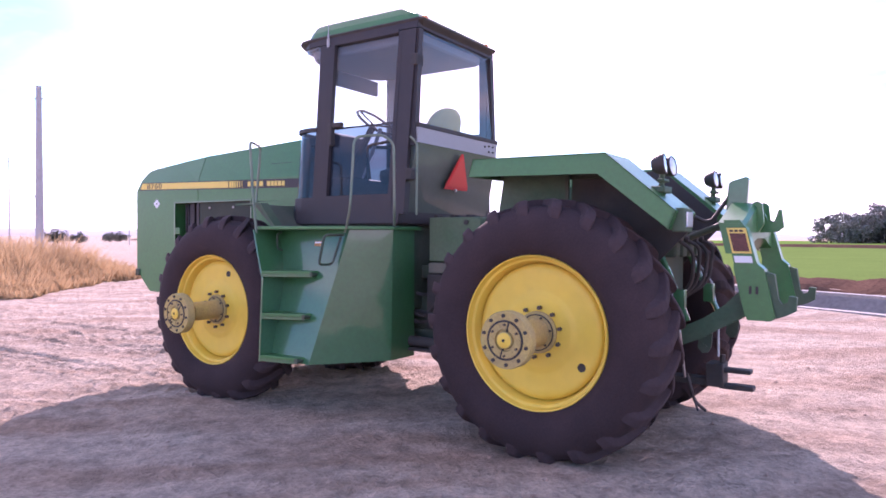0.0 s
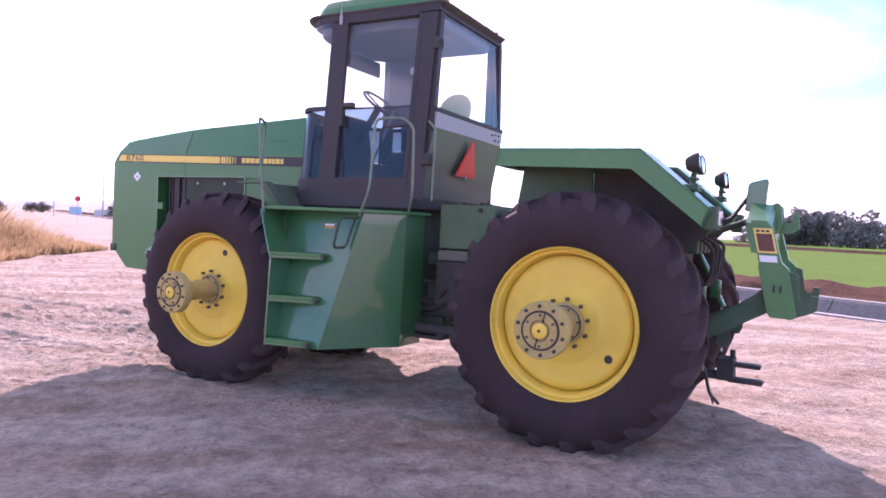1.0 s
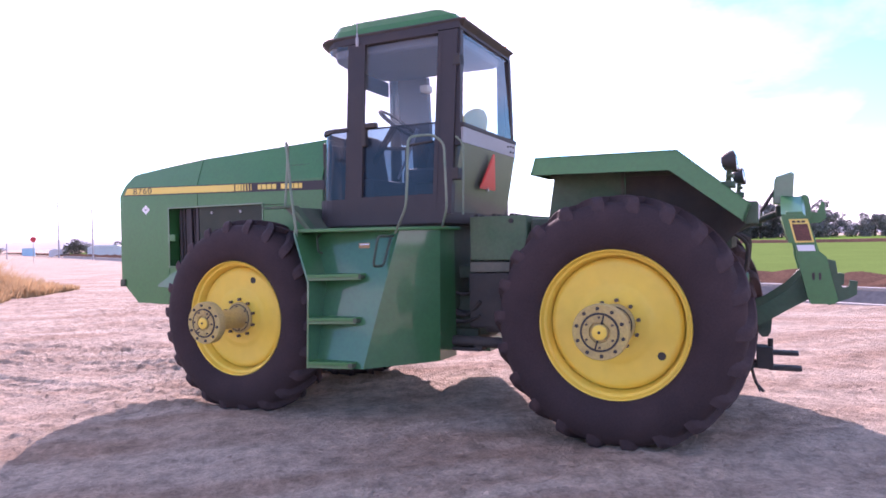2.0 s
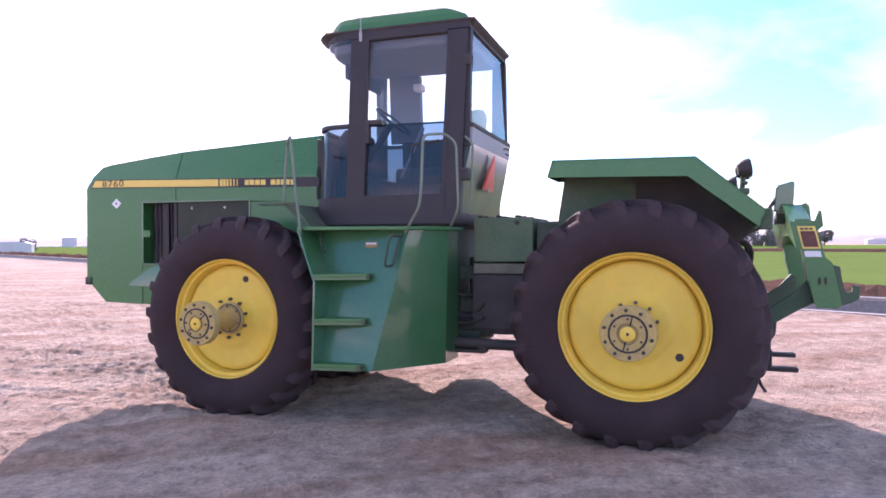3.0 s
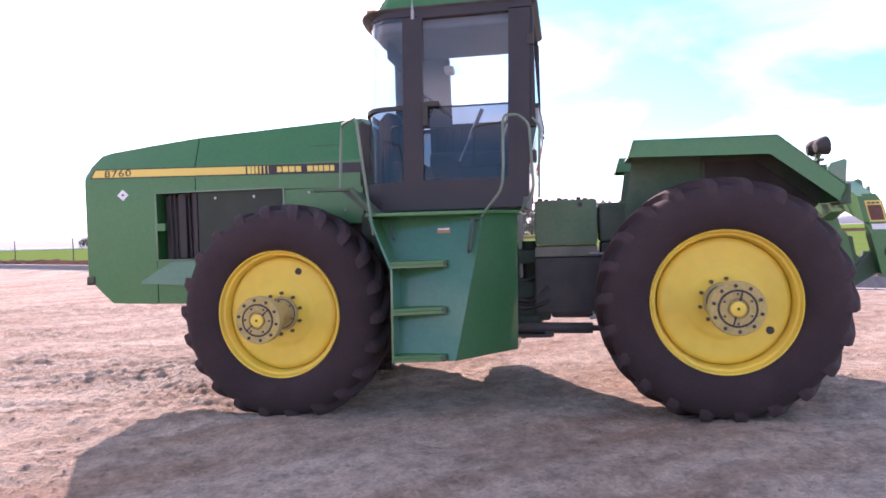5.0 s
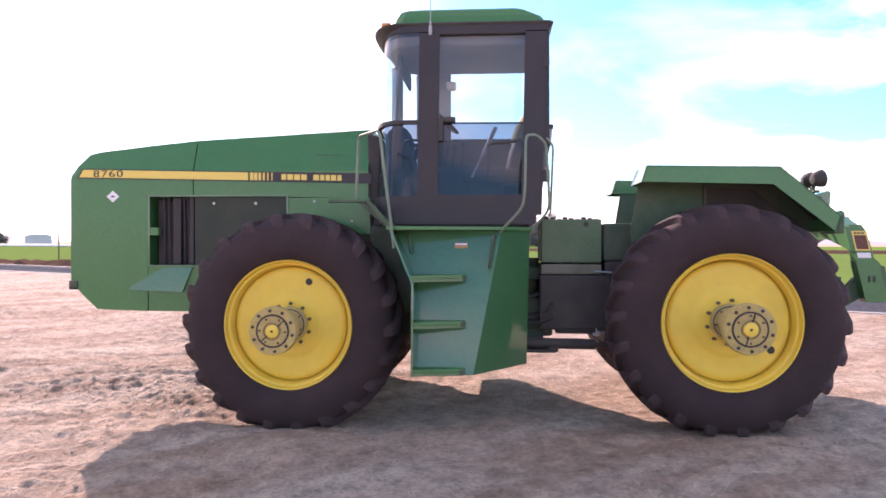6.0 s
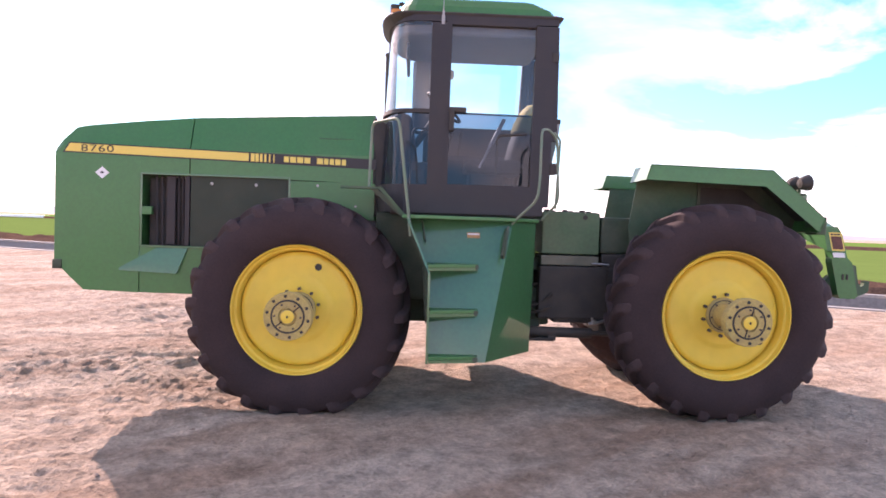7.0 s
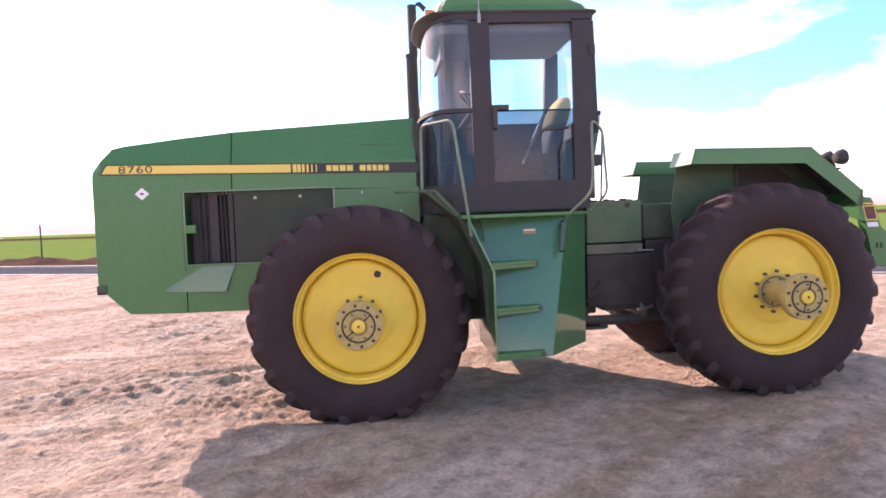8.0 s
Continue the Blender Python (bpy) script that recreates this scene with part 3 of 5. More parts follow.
    disc(bm, (0, HUB_Y + 0.014, 0), 0.010, (0, 1, 0), 0.008, 8)
    part("centre_plug", bm, BLACK, wheel)
    def bolts(n, radius, y, r, deep, mat, name, twist=0.0, sides=6):
        b = BM()
        disc(b, (radius, y, 0), r, (0, 1, 0), deep, sides)
        first = part(name, b, mat, wheel, m=pose(0, 0, 0, 0, twist, 0))
        for k in range(1, n):
            again(first, pose(0, 0, 0, 0, twist + 360 / n * k, 0))
    bolts(10, 0.174, RIM_Y - 0.082, 0.0145, 0.030, RUST, "wheel_nut", 8)
    bolts(6, 0.108, RIM_Y - 0.060, 0.008, 0.014, RUST, "seat_bolt", 30)
    bolts(10, 0.158, HUB_Y - 0.006, 0.0125, 0.012, BLACK, "flange_hole", 18, 10)
    bolts(6, 0.098, HUB_Y - 0.002, 0.017, 0.010, YELLOW_WORN, "wedge_pad", 20, 12)
    bolts(6, 0.100, HUB_Y - 0.002, 0.0085, 0.018, RUST, "wedge_bolt", 50, 6)
    bm = BM()
    turned(bm, [(0.120, RIM_Y - 0.0605), (0.120, RIM_Y - 0.056), (0.128, RIM_Y - 0.056), (0.128, RIM_Y - 0.0605)], 48)
    part("disc_ring", bm, BLACK, wheel, "dark ring round the hub", smooth=True)
    return wheel


def hole_at(wheel, angle):
    bm = BM()
    turned(bm, [(0.0005, 0.0), (0.021, 0.0), (0.024, 0.003), (0.029, 0.003), (0.030, -0.004)], 20)
    part("valve_hole", bm, BLACK, wheel, "round dark hole in the disc", m=pose(0.388 * math.sin(radians(angle)), RIM_Y - 0.0935, 0.388 * math.cos(radians(angle))))


wheel_front = build_wheel("wheel")
near = []
for centre, turn_ in ((pose(1.347, 0, 0.838), 7), (TO_REAR @ pose(0, 0, 0.902), 40)):
    for side in (0, 180):
        w = wheel_front if not near else again(wheel_front, Matrix())
        w.matrix_basis = centre @ pose(0, 0, 0, 0, 0, side) @ pose(0, 0, 0, 0, turn_ if not side else turn_ + 9, 0)
        near.append((w, turn_, side))
hole_at(near[0][0], -24 - 7)
hole_at(near[1][0], 60)
hole_at(near[2][0], 236 - 40)
hole_at(near[3][0], 20)

# ---- hood: side walls, a leaning upper panel, a crowned top and a cut nose
def hood_ring(u, top, low, half=0.415, shoulder=2.185):
    sh = min(shoulder, top - 0.04)
    k = (top - sh)
    inner = half - 0.115 * min(1, k / 0.25)
    return [(u, -half, low), (u, -half, sh), (u, -inner, top), (u, -inner * 0.4, top + 0.018), (u, inner * 0.4, top + 0.018), (u, inner, top), (u, half, sh), (u, half, low)]


bm = BM()
stations = [(3.665, 2.12, 1.98, 0.395), (3.655, 2.155, 1.085, 0.412), (3.59, 2.245, 1.075, 0.415), (3.50, 2.36, 0.985, 0.415), (3.39, 2.385, 0.885, 0.415), (2.90, 2.445, 0.872, 0.415)]
loft(bm, [hood_ring(u, t, l, h) for u, t, l, h in stations])
part("nose", bm, GREEN, tractor, "green sheet-metal nose with a cut-back chin", smooth=False)
bm = BM()
loft(bm, [hood_ring(2.8998, 2.4452, 1.96), hood_ring(2.462, 2.488, 1.96)])
loft(bm, [hood_ring(2.452, 2.489, 1.96), hood_ring(1.6, 2.535, 1.945), hood_ring(0.80, 2.578, 1.93)])
hood = part("hood", bm, GREEN, tractor, "long green engine hood, slightly dusty")
bm = BM()
for y in (0.412, -0.412):
    box(bm, (0.78, y - 0.01, 1.60), (1.555, y + 0.003, 1.935))
    box(bm, (1.4, y - 0.01, 0.875), (2.89, y + 0.003, 1.295))
prism(bm, [(2.885, 0.872), (2.885, 1.0), (1.2, 0.99), (1.2, 0.86)], -0.40, 0.40)
side_panel = part("side_panel", bm, GREEN, tractor, "green lower engine side panel")
bm = BM()
for y in (0.418, -0.418):
    for z in (1.298, 1.958):
        box(bm, (1.555, y - 0.006, z - 0.010), (2.89, y + 0.006, z + 0.010), 0.003)
    for u in (1.555, 2.885):
        box(bm, (u - 0.010, y - 0.006, 1.30), (u + 0.010, y + 0.006, 1.956), 0.003)
part("grille_frame", bm, GREEN_DUSTY, side_panel, "thin green grille edge")
# engine seen in the side opening
bm = BM()
box(bm, (1.0, -0.30, 1.02), (2.86, 0.30, 1.93), 0.03)
part("engine", bm, BLACK, tractor, "dark engine block in the hood opening")
bm = BM()
box(bm, (1.56, 0.385, 1.305), (2.45, 0.397, 1.95), 0.004)
part("side_screen", bm, SCREEN, side_panel, "dark green perforated side screen")
bm = BM()
box(bm, (2.46, 0.36, 1.31), (2.50, 0.40, 1.945), 0.004); box(bm, (2.60, 0.33, 1.31), (2.68, 0.36, 1.945), 0.01)
for u in (2.53, 2.57, 2.72, 2.77):
    rod(bm, [(u, 0.335, 1.31), (u + 0.01, 0.335, 1.945)], 0.011, 6)
part("radiator_strut", bm, CAB_BROWN, side_panel, "dark radiator strut")
bm = BM()
box(bm, (2.79, 0.38, 1.585), (2.875, 0.424, 1.66), 0.006)
part("latch", bm, GREEN, side_panel, "small green latch plate")
for u in (1.86, 2.26):
    bm = BM()
    disc(bm, (u, 0.40, 1.885), 0.014, (0, 1, 0), 0.012, 10)
    part("screen_knob", bm, STEEL, side_panel)
# belly shield under the grille
bm = BM()
loft(bm, [[(3.08, 0.4175, 1.07), (3.02, 0.398, 1.285), (3.02, 0.37, 1.285), (3.08, 0.37, 1.07)], [(2.55, 0.449, 1.055), (2.46, 0.4315, 1.285), (2.46, 0.37, 1.285), (2.55, 0.37, 1.055)]])
part("shield", bm, GREEN_DUSTY, side_panel, "sloping green shield below the grille")
# stripe, model number, lettering blocks
def stripe_z(u):
    return 2.171 - 0.0215 * (3.55 - u)


def band(name, u0, u1, lo, hi, mat, parent, lift, label="", cut=0.0):
    b = BM()
    prism(b, [(u0 + cut, stripe_z(u0) + lo), (u0, stripe_z(u0) + hi), (u1, stripe_z(u1) + hi), (u1, stripe_z(u1) + lo)], 0.4145, 0.4152 + lift)
    return part(name, b, mat, parent, label)


back_stripe = band("stripe_edging", 3.535, 0.77, -0.048, 0.046, DECAL_DARK, hood, 0.001, "dark maroon edging band", 0.055)
band("stripe", 3.525, 1.93, -0.036, 0.036, STRIPE, hood, 0.004, "yellow stripe along the hood", 0.045)
for k, wdt in enumerate((0.034, 0.030, 0.024, 0.018, 0.013, 0.008)):
    u = 1.912 - 0.041 * k
    band("stripe_bar", u, u - wdt, -0.036, 0.036, STRIPE, hood, 0.004)


def letters(body, name, u, size, mat, parent, m=None, label=""):
    cu = bpy.data.curves.new(name, "FONT")
    cu.body, cu.size, cu.extrude, cu.space_character = body, size, 0.0012, 1.12
    cu.align_x, cu.align_y = "LEFT", "CENTER"
    tmp = bpy.data.objects.new(name, cu)
    scene.collection.objects.link(tmp)
    dg = bpy.context.evaluated_depsgraph_get()
    mesh = bpy.data.meshes.new_from_object(tmp.evaluated_get(dg))
    bpy.data.objects.remove(tmp)
    bm_ = BM()
    bm_.from_mesh(mesh)
    bpy.data.meshes.remove(mesh)
    return part(name, bm_, mat, parent, label, m)


left_face = Matrix(((-1, 0, 0, 0), (0, 0, 1, 0), (0, 1, 0, 0), (0, 0, 0, 1)))
letters("8760", "model_number", 0, 0.088, DECAL_DARK, hood, Matrix.Translation((3.43, 0.4205, stripe_z(3.3) - 0.002)) @ left_face @ Matrix.Diagonal((1.55, 1.02, 1, 1)), "dark model number on the stripe")
# maker's name as plain yellow blocks
for k, (a, b) in enumerate(((0.0, 0.05), (0.055, 0.115), (0.12, 0.18), (0.185, 0.245), (0.30, 0.36), (0.365, 0.41), (0.415, 0.46), (0.465, 0.52), (0.525, 0.57))):
    band("lettering_block", 1.612 - a, 1.612 - b + 0.006, -0.026, 0.026, STRIPE, hood, 0.004)
bm = BM()
prism(bm, [(3.237 + 0.062, 1.951), (3.237, 1.951 + 0.055), (3.237 - 0.062, 1.951), (3.237, 1.951 - 0.055)], 0.414, 0.4185)
diamond = part("diamond_decal", bm, WHITE, hood, "white diamond sticker with a small dark mark")
bm = BM()
prism(bm, [(3.237 + 0.022, 1.951), (3.237, 1.963), (3.237 - 0.022, 1.951), (3.237, 1.941)], 0.4186, 0.4195)
part("sticker_mark", bm, DECAL_DARK, hood)
bm = BM()
box(bm, (3.585, 0.40, 1.07), (3.665, 0.43, 1.155), 0.006)
box(bm, (3.585, -0.43, 1.07), (3.665, 0.43, 1.10), 0.006)
part("bumper_tab", bm, GREEN_DARK, tractor, "small dark green bumper tab")
bm = BM()
for z in (2.335, 2.325):
    box(bm, (0.98, 0.352, z - 0.002), (1.30, 0.368, z + 0.003))
part("hood_handle", bm, GREEN_DARK, hood, "thin recessed hood grip")
bm = BM()
disc(bm, (1.30, 0.412, 1.90), 0.012, (0, 1, 0), 0.02, 8); disc(bm, (0.95, 0.412, 1.72), 0.010, (0, 1, 0), 0.02, 8)
part("hood_latch", bm, STEEL, side_panel)

bm = BM()
prism(bm, [(0.81, 1.64), (0.81, 2.53), (0.70, 2.50), (0.62, 2.30), (0.60, 1.64)], -0.385, 0.385, bevel=0.012)
cowl = part("cowl", bm, BLACK, tractor, "dark cowl between hood and cab", smooth=False)
for y in (0.392, -0.392):
    part("cowl_seal", rod(BM(), [(0.795, y, 1.66), (0.795, y, 2.16), (0.795, y * 0.78, 2.54)], 0.016, 6), BLACK, cowl, "black rubber seal at the hood's end")

# ---- chassis
bm = BM()
box(bm, (-0.9, -0.30, 0.66), (1.9, 0.30, 1.02), 0.03)
box(bm, (-0.62, -0.62, 0.90), (0.75, 0.62, 1.68), 0.04)
part("front_frame", bm, GREEN_DARK, tractor, "dark greasy front frame")
bm = BM()
rod(bm, [(1.347, -1.0, 0.838), (1.347, 1.0, 0.838)], 0.16, 20)
box(bm, (1.1, -0.30, 0.58), (1.6, 0.30, 1.05), 0.06)
part("front_axle", bm, GREEN_DARK, tractor, "green front axle housing")

# ---- cab
def cab_side(z):
    """Half width of the cab at a height."""
    return 0.785 - (z - 1.72) * 0.075


def plan(z, n=14, inset=0.0):
    """The cab's outline seen from above: flat back and sides, a rounded front."""
    h = cab_side(z) - inset
    back = -0.70 - 0.15 * min(1, max(0, (z - 1.72) / 0.8)) + inset
    if z > 2.52:
        back = -0.85 + 0.03 * (z - 2.52) / 0.9 + inset
    front = 0.30
    deep = 0.435 - inset - 0.05 * (z - 2.5)
    pts = [(back, -h), (back, h), (front, h)]
    for i in range(1, n):
        a = math.pi / 2 * (1 - 2 * i / n)
        c, s = max(0, math.cos(a)), math.sin(a)
        pts.append((front + deep * c ** 0.55, h * math.copysign(abs(s) ** 0.80, s)))
    pts.append((front, -h))
    return pts


def bar(bm, a, b, w, d):
    """A post between two points, w along x and d along y."""
    (x0, y0, z0), (x1, y1, z1) = a, b
    loft(bm, [[(x0 - w / 2, y0 - d / 2, z0), (x0 + w / 2, y0 - d / 2, z0), (x0 + w / 2, y0 + d / 2, z0), (x0 - w / 2, y0 + d / 2, z0)],
              [(x1 - w / 2, y1 - d / 2, z1), (x1 + w / 2, y1 - d / 2, z1), (x1 + w / 2, y1 + d / 2, z1), (x1 - w / 2, y1 + d / 2, z1)]])
    return bm


bm = BM()
def ring_slab(bm, z0, z1, out=0.0, inner=0.06):
    A, B = plan(z0, inset=-out), plan(z1, inset=-out)
    C, D = plan(z0, inset=inner), plan(z1, inset=inner)
    loft(bm, [[(*p, z0) for p in A], [(*p, z1) for p in B], [(*p, z1) for p in D], [(*p, z0) for p in C], [(*p, z0) for p in A]], caps=False)


ring_slab(bm, 1.68, 1.80, 0.004)
ring = lambda z, i: [(*p, z) for p in plan(z, inset=i, n=24)[2:]]
loft(bm, [ring(1.80, -0.002), ring(1.925, -0.002), ring(1.925, 0.05), ring(1.80, 0.05)], close=False)
cab = part("cab", bm, CAB_BROWN, tractor, "dark cab base frame")
bm = BM()
ring_slab(bm, 3.37, 3.43, 0.0)
part("top_frame", bm, CAB_BROWN, cab, "dark frame under the roof")
for side in (1, -1):
    for x0, x1, w in ((0.235, 0.225, 0.15 if side > 0 else 0.10), (-0.685, -0.735, 0.15 if side > 0 else 0.08)):
        part("post", bar(BM(), (x0, side * (cab_side(1.78) - 0.035), 1.76), (x1, side * (cab_side(3.34) - 0.035), 3.36), w, 0.075), CAB_BROWN, cab)
    part("corner_post", bar(BM(), (-0.80, side * (cab_side(2.4) - 0.045), 2.35), (-0.80, side * (cab_side(3.34) - 0.045), 3.36), 0.06, 0.06), CAB_BROWN, cab)
bm = BM()
box(bm, (-0.66, -0.74, 1.66), (0.62, 0.74, 1.72), 0.01)
part("floor_plate", bm, BLACK, cab, "dark cab floor")
# roof: dark lip, green cap, pale liner
def roof_plan(grow, n=16):
    h, back, front, deep = 0.655 + grow, -0.855 - grow, 0.30, 0.46 + grow
    pts = [(back, -h + 0.03), (back, h - 0.03), (back + 0.03, h), (front, h)]
    for i in range(1, n):
        a = math.pi / 2 * (1 - 2 * i / n)
        c, s = max(0, math.cos(a)), math.sin(a)
        pts.append((front + deep * c ** 0.5, h * math.copysign(abs(s) ** 0.75, s)))
    return pts + [(front, -h), (back + 0.03, -h)]


bm = BM()
loft(bm, [[(*p, z) for p in roof_plan(g)] for g, z in ((-0.10, 3.36), (-0.055, 3.375), (0.004, 3.428), (0.012, 3.442), (0.008, 3.452), (-0.03, 3.462))])
roof_lip = part("roof_lip", bm, BLACK, cab, "dark overhanging roof brim")
bm = BM()
def cap_ring(g, back, front, z):
    """The roof's outline, drawn in further at the back and the front."""
    return [(x + (back if x < -0.5 else 0) - front * max(0, (x - 0.3) / 0.46), y, z) for x, y in roof_plan(g)]
loft(bm, [cap_ring(-0.035, 0.02, 0.06, 3.4625), cap_ring(-0.050, 0.05, 0.08, 3.520), cap_ring(-0.080, 0.15, 0.11, 3.582), cap_ring(-0.105, 0.19, 0.14, 3.600), cap_ring(-0.16, 0.24, 0.20, 3.612), cap_ring(-0.40, 0.28, 0.3, 3.622)])
part("roof", bm, GREEN, cab, "green cab roof cap")
bm = BM()
loft(bm, [[(*p, z) for p in roof_plan(g)] for g, z in ((-0.13, 3.285), (-0.11, 3.30), (-0.10, 3.384))])
part("headliner", bm, LINER, cab, "grey headliner")
bm = BM()
box(bm, (0.50, -0.45, 3.10), (0.53, 0.34, 3.26), 0.012)
part("sun_visor", bm, CONSOLE, cab, "dark grey visor panel under the roof")
for y, x, k in ((0.46, 0.62, 1.0), (-0.46, 0.62, 1.0), (0.53, -0.80, 0.6), (-0.53, -0.80, 0.6)):
    bm = BM()
    box(bm, (x - 0.05 * k, y - 0.03 * k, 3.462), (x + 0.05 * k, y + 0.03 * k, 3.462 + 0.053 * k), 0.012 * k)
    part("marker_lamp", bm, ORANGE, cab, "amber marker lamp")
# glass
def pane(name, quads, mat, label):
    b = BM()
    for q in quads:
        b.faces.new([b.verts.new(p) for p in q])
    o = part(name, b, mat, cab, label, smooth=True)
    o.visible_shadow = False
    return o


def shell_pane(name, z0, z1, mat, label):
    b = BM()
    A, B = plan(z0, inset=0.012, n=24)[2:], plan(z1, inset=0.012, n=24)[2:]
    loft(b, [[(*a, z0) for a in A], [(*a, z1) for a in B]], close=False)
    o = part(name, b, mat, cab, label, smooth=True)
    o.visible_shadow = False


shell_pane("windscreen", 2.585, 3.38, GLASS, "curved clear windscreen")
shell_pane("lower_windscreen", 1.925, 2.555, GLASS_LOW, "curved dusty lower windscreen, darkened for the dim cab")
bm = BM()
loft(bm, [ring(2.553, -0.012), ring(2.588, -0.012), ring(2.588, 0.03), ring(2.553, 0.03), ring(2.553, -0.012)], close=False)
part("windscreen_bar", bm, BLACK, cab, "dark bar round the windscreen")
for side in (1, -1):
    y = lambda z: side * (cab_side(z) - 0.030)
    for z0, z1, mat, word in ((1.93, 2.57, GLASS_LOW, "dusty lower side glass, darkened for the dim cab"), (2.572, 3.37, GLASS, "clear side window")):
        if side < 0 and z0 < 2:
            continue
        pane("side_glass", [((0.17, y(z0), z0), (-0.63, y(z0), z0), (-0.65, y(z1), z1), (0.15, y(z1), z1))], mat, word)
    if side < 0:
        continue
    b = BM()
    for (xa, za), (xb, zb), wx in (((0.155, 1.80), (0.145, 3.36), 0.045), ((-0.605, 1.80), (-0.645, 3.36), 0.04)):
        bar(b, (xa, side * (cab_side(za) - 0.012), za), (xb, side * (cab_side(zb) - 0.012), zb), wx, 0.035)
    for za, zb in ((1.80, 1.935), (3.345, 3.385)):
        loft(b, [[(0.17, side * (cab_side(za) - 0.03), za), (-0.62, side * (cab_side(za) - 0.03), za), (-0.62, side * (cab_side(za) + 0.005), za), (0.17, side * (cab_side(za) + 0.005), za)],
                 [(0.17, side * (cab_side(zb) - 0.03), zb), (-0.62, side * (cab_side(zb) - 0.03), zb), (-0.62, side * (cab_side(zb) + 0.005), zb), (0.17, side * (cab_side(zb) + 0.005), zb)]])
    part("door_frame", b, CAB_BROWN, cab, "dark door frame")
b = BM()
loft(b, [[(0.34, -(cab_side(z) - 0.01), z), (-0.72, -(cab_side(z) - 0.01), z), (-0.72, -(cab_side(z) - 0.06), z), (0.34, -(cab_side(z) - 0.06), z)] for z in (1.78, 2.625)])
part("side_wall", b, CONSOLE, cab, "grey lower cab wall behind the console")
b = BM()
loft(b, [[(x, -(cab_side(z) - k), z) for x, k in ((0.47, 0.03), (0.10, 0.03), (0.10, 0.11), (0.44, 0.13))] for z in (2.60, 3.30)])
part("duct_panel", b, LINER, cab, "wide grey duct panel beside the windscreen")
b = BM()
box(b, (0.04, -0.60, 3.12), (0.14, -0.46, 3.20), 0.025)
part("cab_lamp", b, WHITE, cab, "small white lamp under the headliner")
b = BM()
rod(b, [(0.16, cab_side(2.57) - 0.06, 2.57), (-0.6, cab_side(2.57) - 0.06, 2.565)], 0.009, 6)
part("door_rail", b, BLACK, cab, "thin bar across the door window")
b = BM()
box(b, (-0.02, cab_side(2.55) - 0.02, 2.565), (0.13, cab_side(2.55) + 0.03, 2.61), 0.01)
box(b, (0.085, cab_side(2.5) - 0.02, 2.40), (0.13, cab_side(2.5) + 0.035, 2.60), 0.012)
part("door_handle", b, BLACK, cab, "black door handle")
for z in (3.09, 2.10):
    b = BM()
    box(b, (-0.83, cab_side(z) - 0.10, z - 0.05), (-0.765, cab_side(z) + 0.012, z + 0.05), 0.01)
    part("door_hinge", b, BLACK, cab, "black door hinge")
pane("rear_glass", [((-0.825, 0.60, 2.54), (-0.825, -0.63, 2.54), (-0.803, -0.58, 3.385), (-0.803, 0.56, 3.385))], GLASS, "clear rear window")
b = BM()
box(b, (-0.862, -0.70, 2.505), (-0.815, 0.70, 2.545), 0.008)
part("rear_sill", b, BLACK, cab, "dark rear window sill")
b = BM()
loft(b, [[(-0.845, -0.69, 2.375), (-0.845, 0.69, 2.375), (-0.80, 0.69, 2.375), (-0.80, -0.69, 2.375)], [(-0.856, -0.69, 2.505), (-0.856, 0.69, 2.505), (-0.80, 0.69, 2.505), (-0.80, -0.69, 2.505)]])
part("rear_strip", b, PANEL, cab, "pale grey panel under the rear window")
b = BM()
loft(b, [[(-0.70, -0.74, 1.70), (-0.70, 0.74, 1.70), (-0.62, 0.74, 1.70), (-0.62, -0.74, 1.70)], [(-0.84, -0.69, 2.374), (-0.84, 0.69, 2.374), (-0.76, 0.69, 2.374), (-0.76, -0.69, 2.374)]])
part("rear_panel", b, REAR_PANEL, cab, "dark green rear cab panel")
for dy, dz in ((-0.44, 0.02), (-0.52, 0.03), (-0.60, 0.03), (-0.52, -0.025), (-0.60, -0.025)):
    b = BM()
    disc(b, (-0.852, dy, 2.44 + dz), 0.010, (-1, 0, 0), 0.012, 8)
    part("panel_bolt", b, BLACK, cab)
# slow-vehicle triangle
tilt = pose(-0.775, 0.0, 2.02, 0, -12, 0)
def tri_plate(name, s, dx, mat, label):
    b = BM()
    h, w, c = 0.34 * s, 0.40 * s, 0.035
    z0 = 0.0 + 0.17 * (1 - s) * 0.9
    prism(b, [(w / 2, z0), (w / 2 - c * 0.2, z0 + c), (c * 0.5, z0 + h), (-c * 0.5, z0 + h), (-w / 2 + c * 0.2, z0 + c), (-w / 2, z0)], dx, dx - 0.004, axis="x")
    part(name, b, mat, cab, label, m=tilt @ Matrix.Translation((-0.02, 0.0, -0.01)))
tri_plate("slow_vehicle_sign", 1.0, -0.004, REDDARK, "dark red triangle border")
tri_plate("slow_vehicle_sign", 0.80, -0.009, RED, "bright red-orange warning triangle")
b = BM()
disc(b, (-0.80, 0.03, 2.0), 0.014, (-1, 0, 0), 0.02, 8)
part("sign_bolt", b, STEEL, cab)
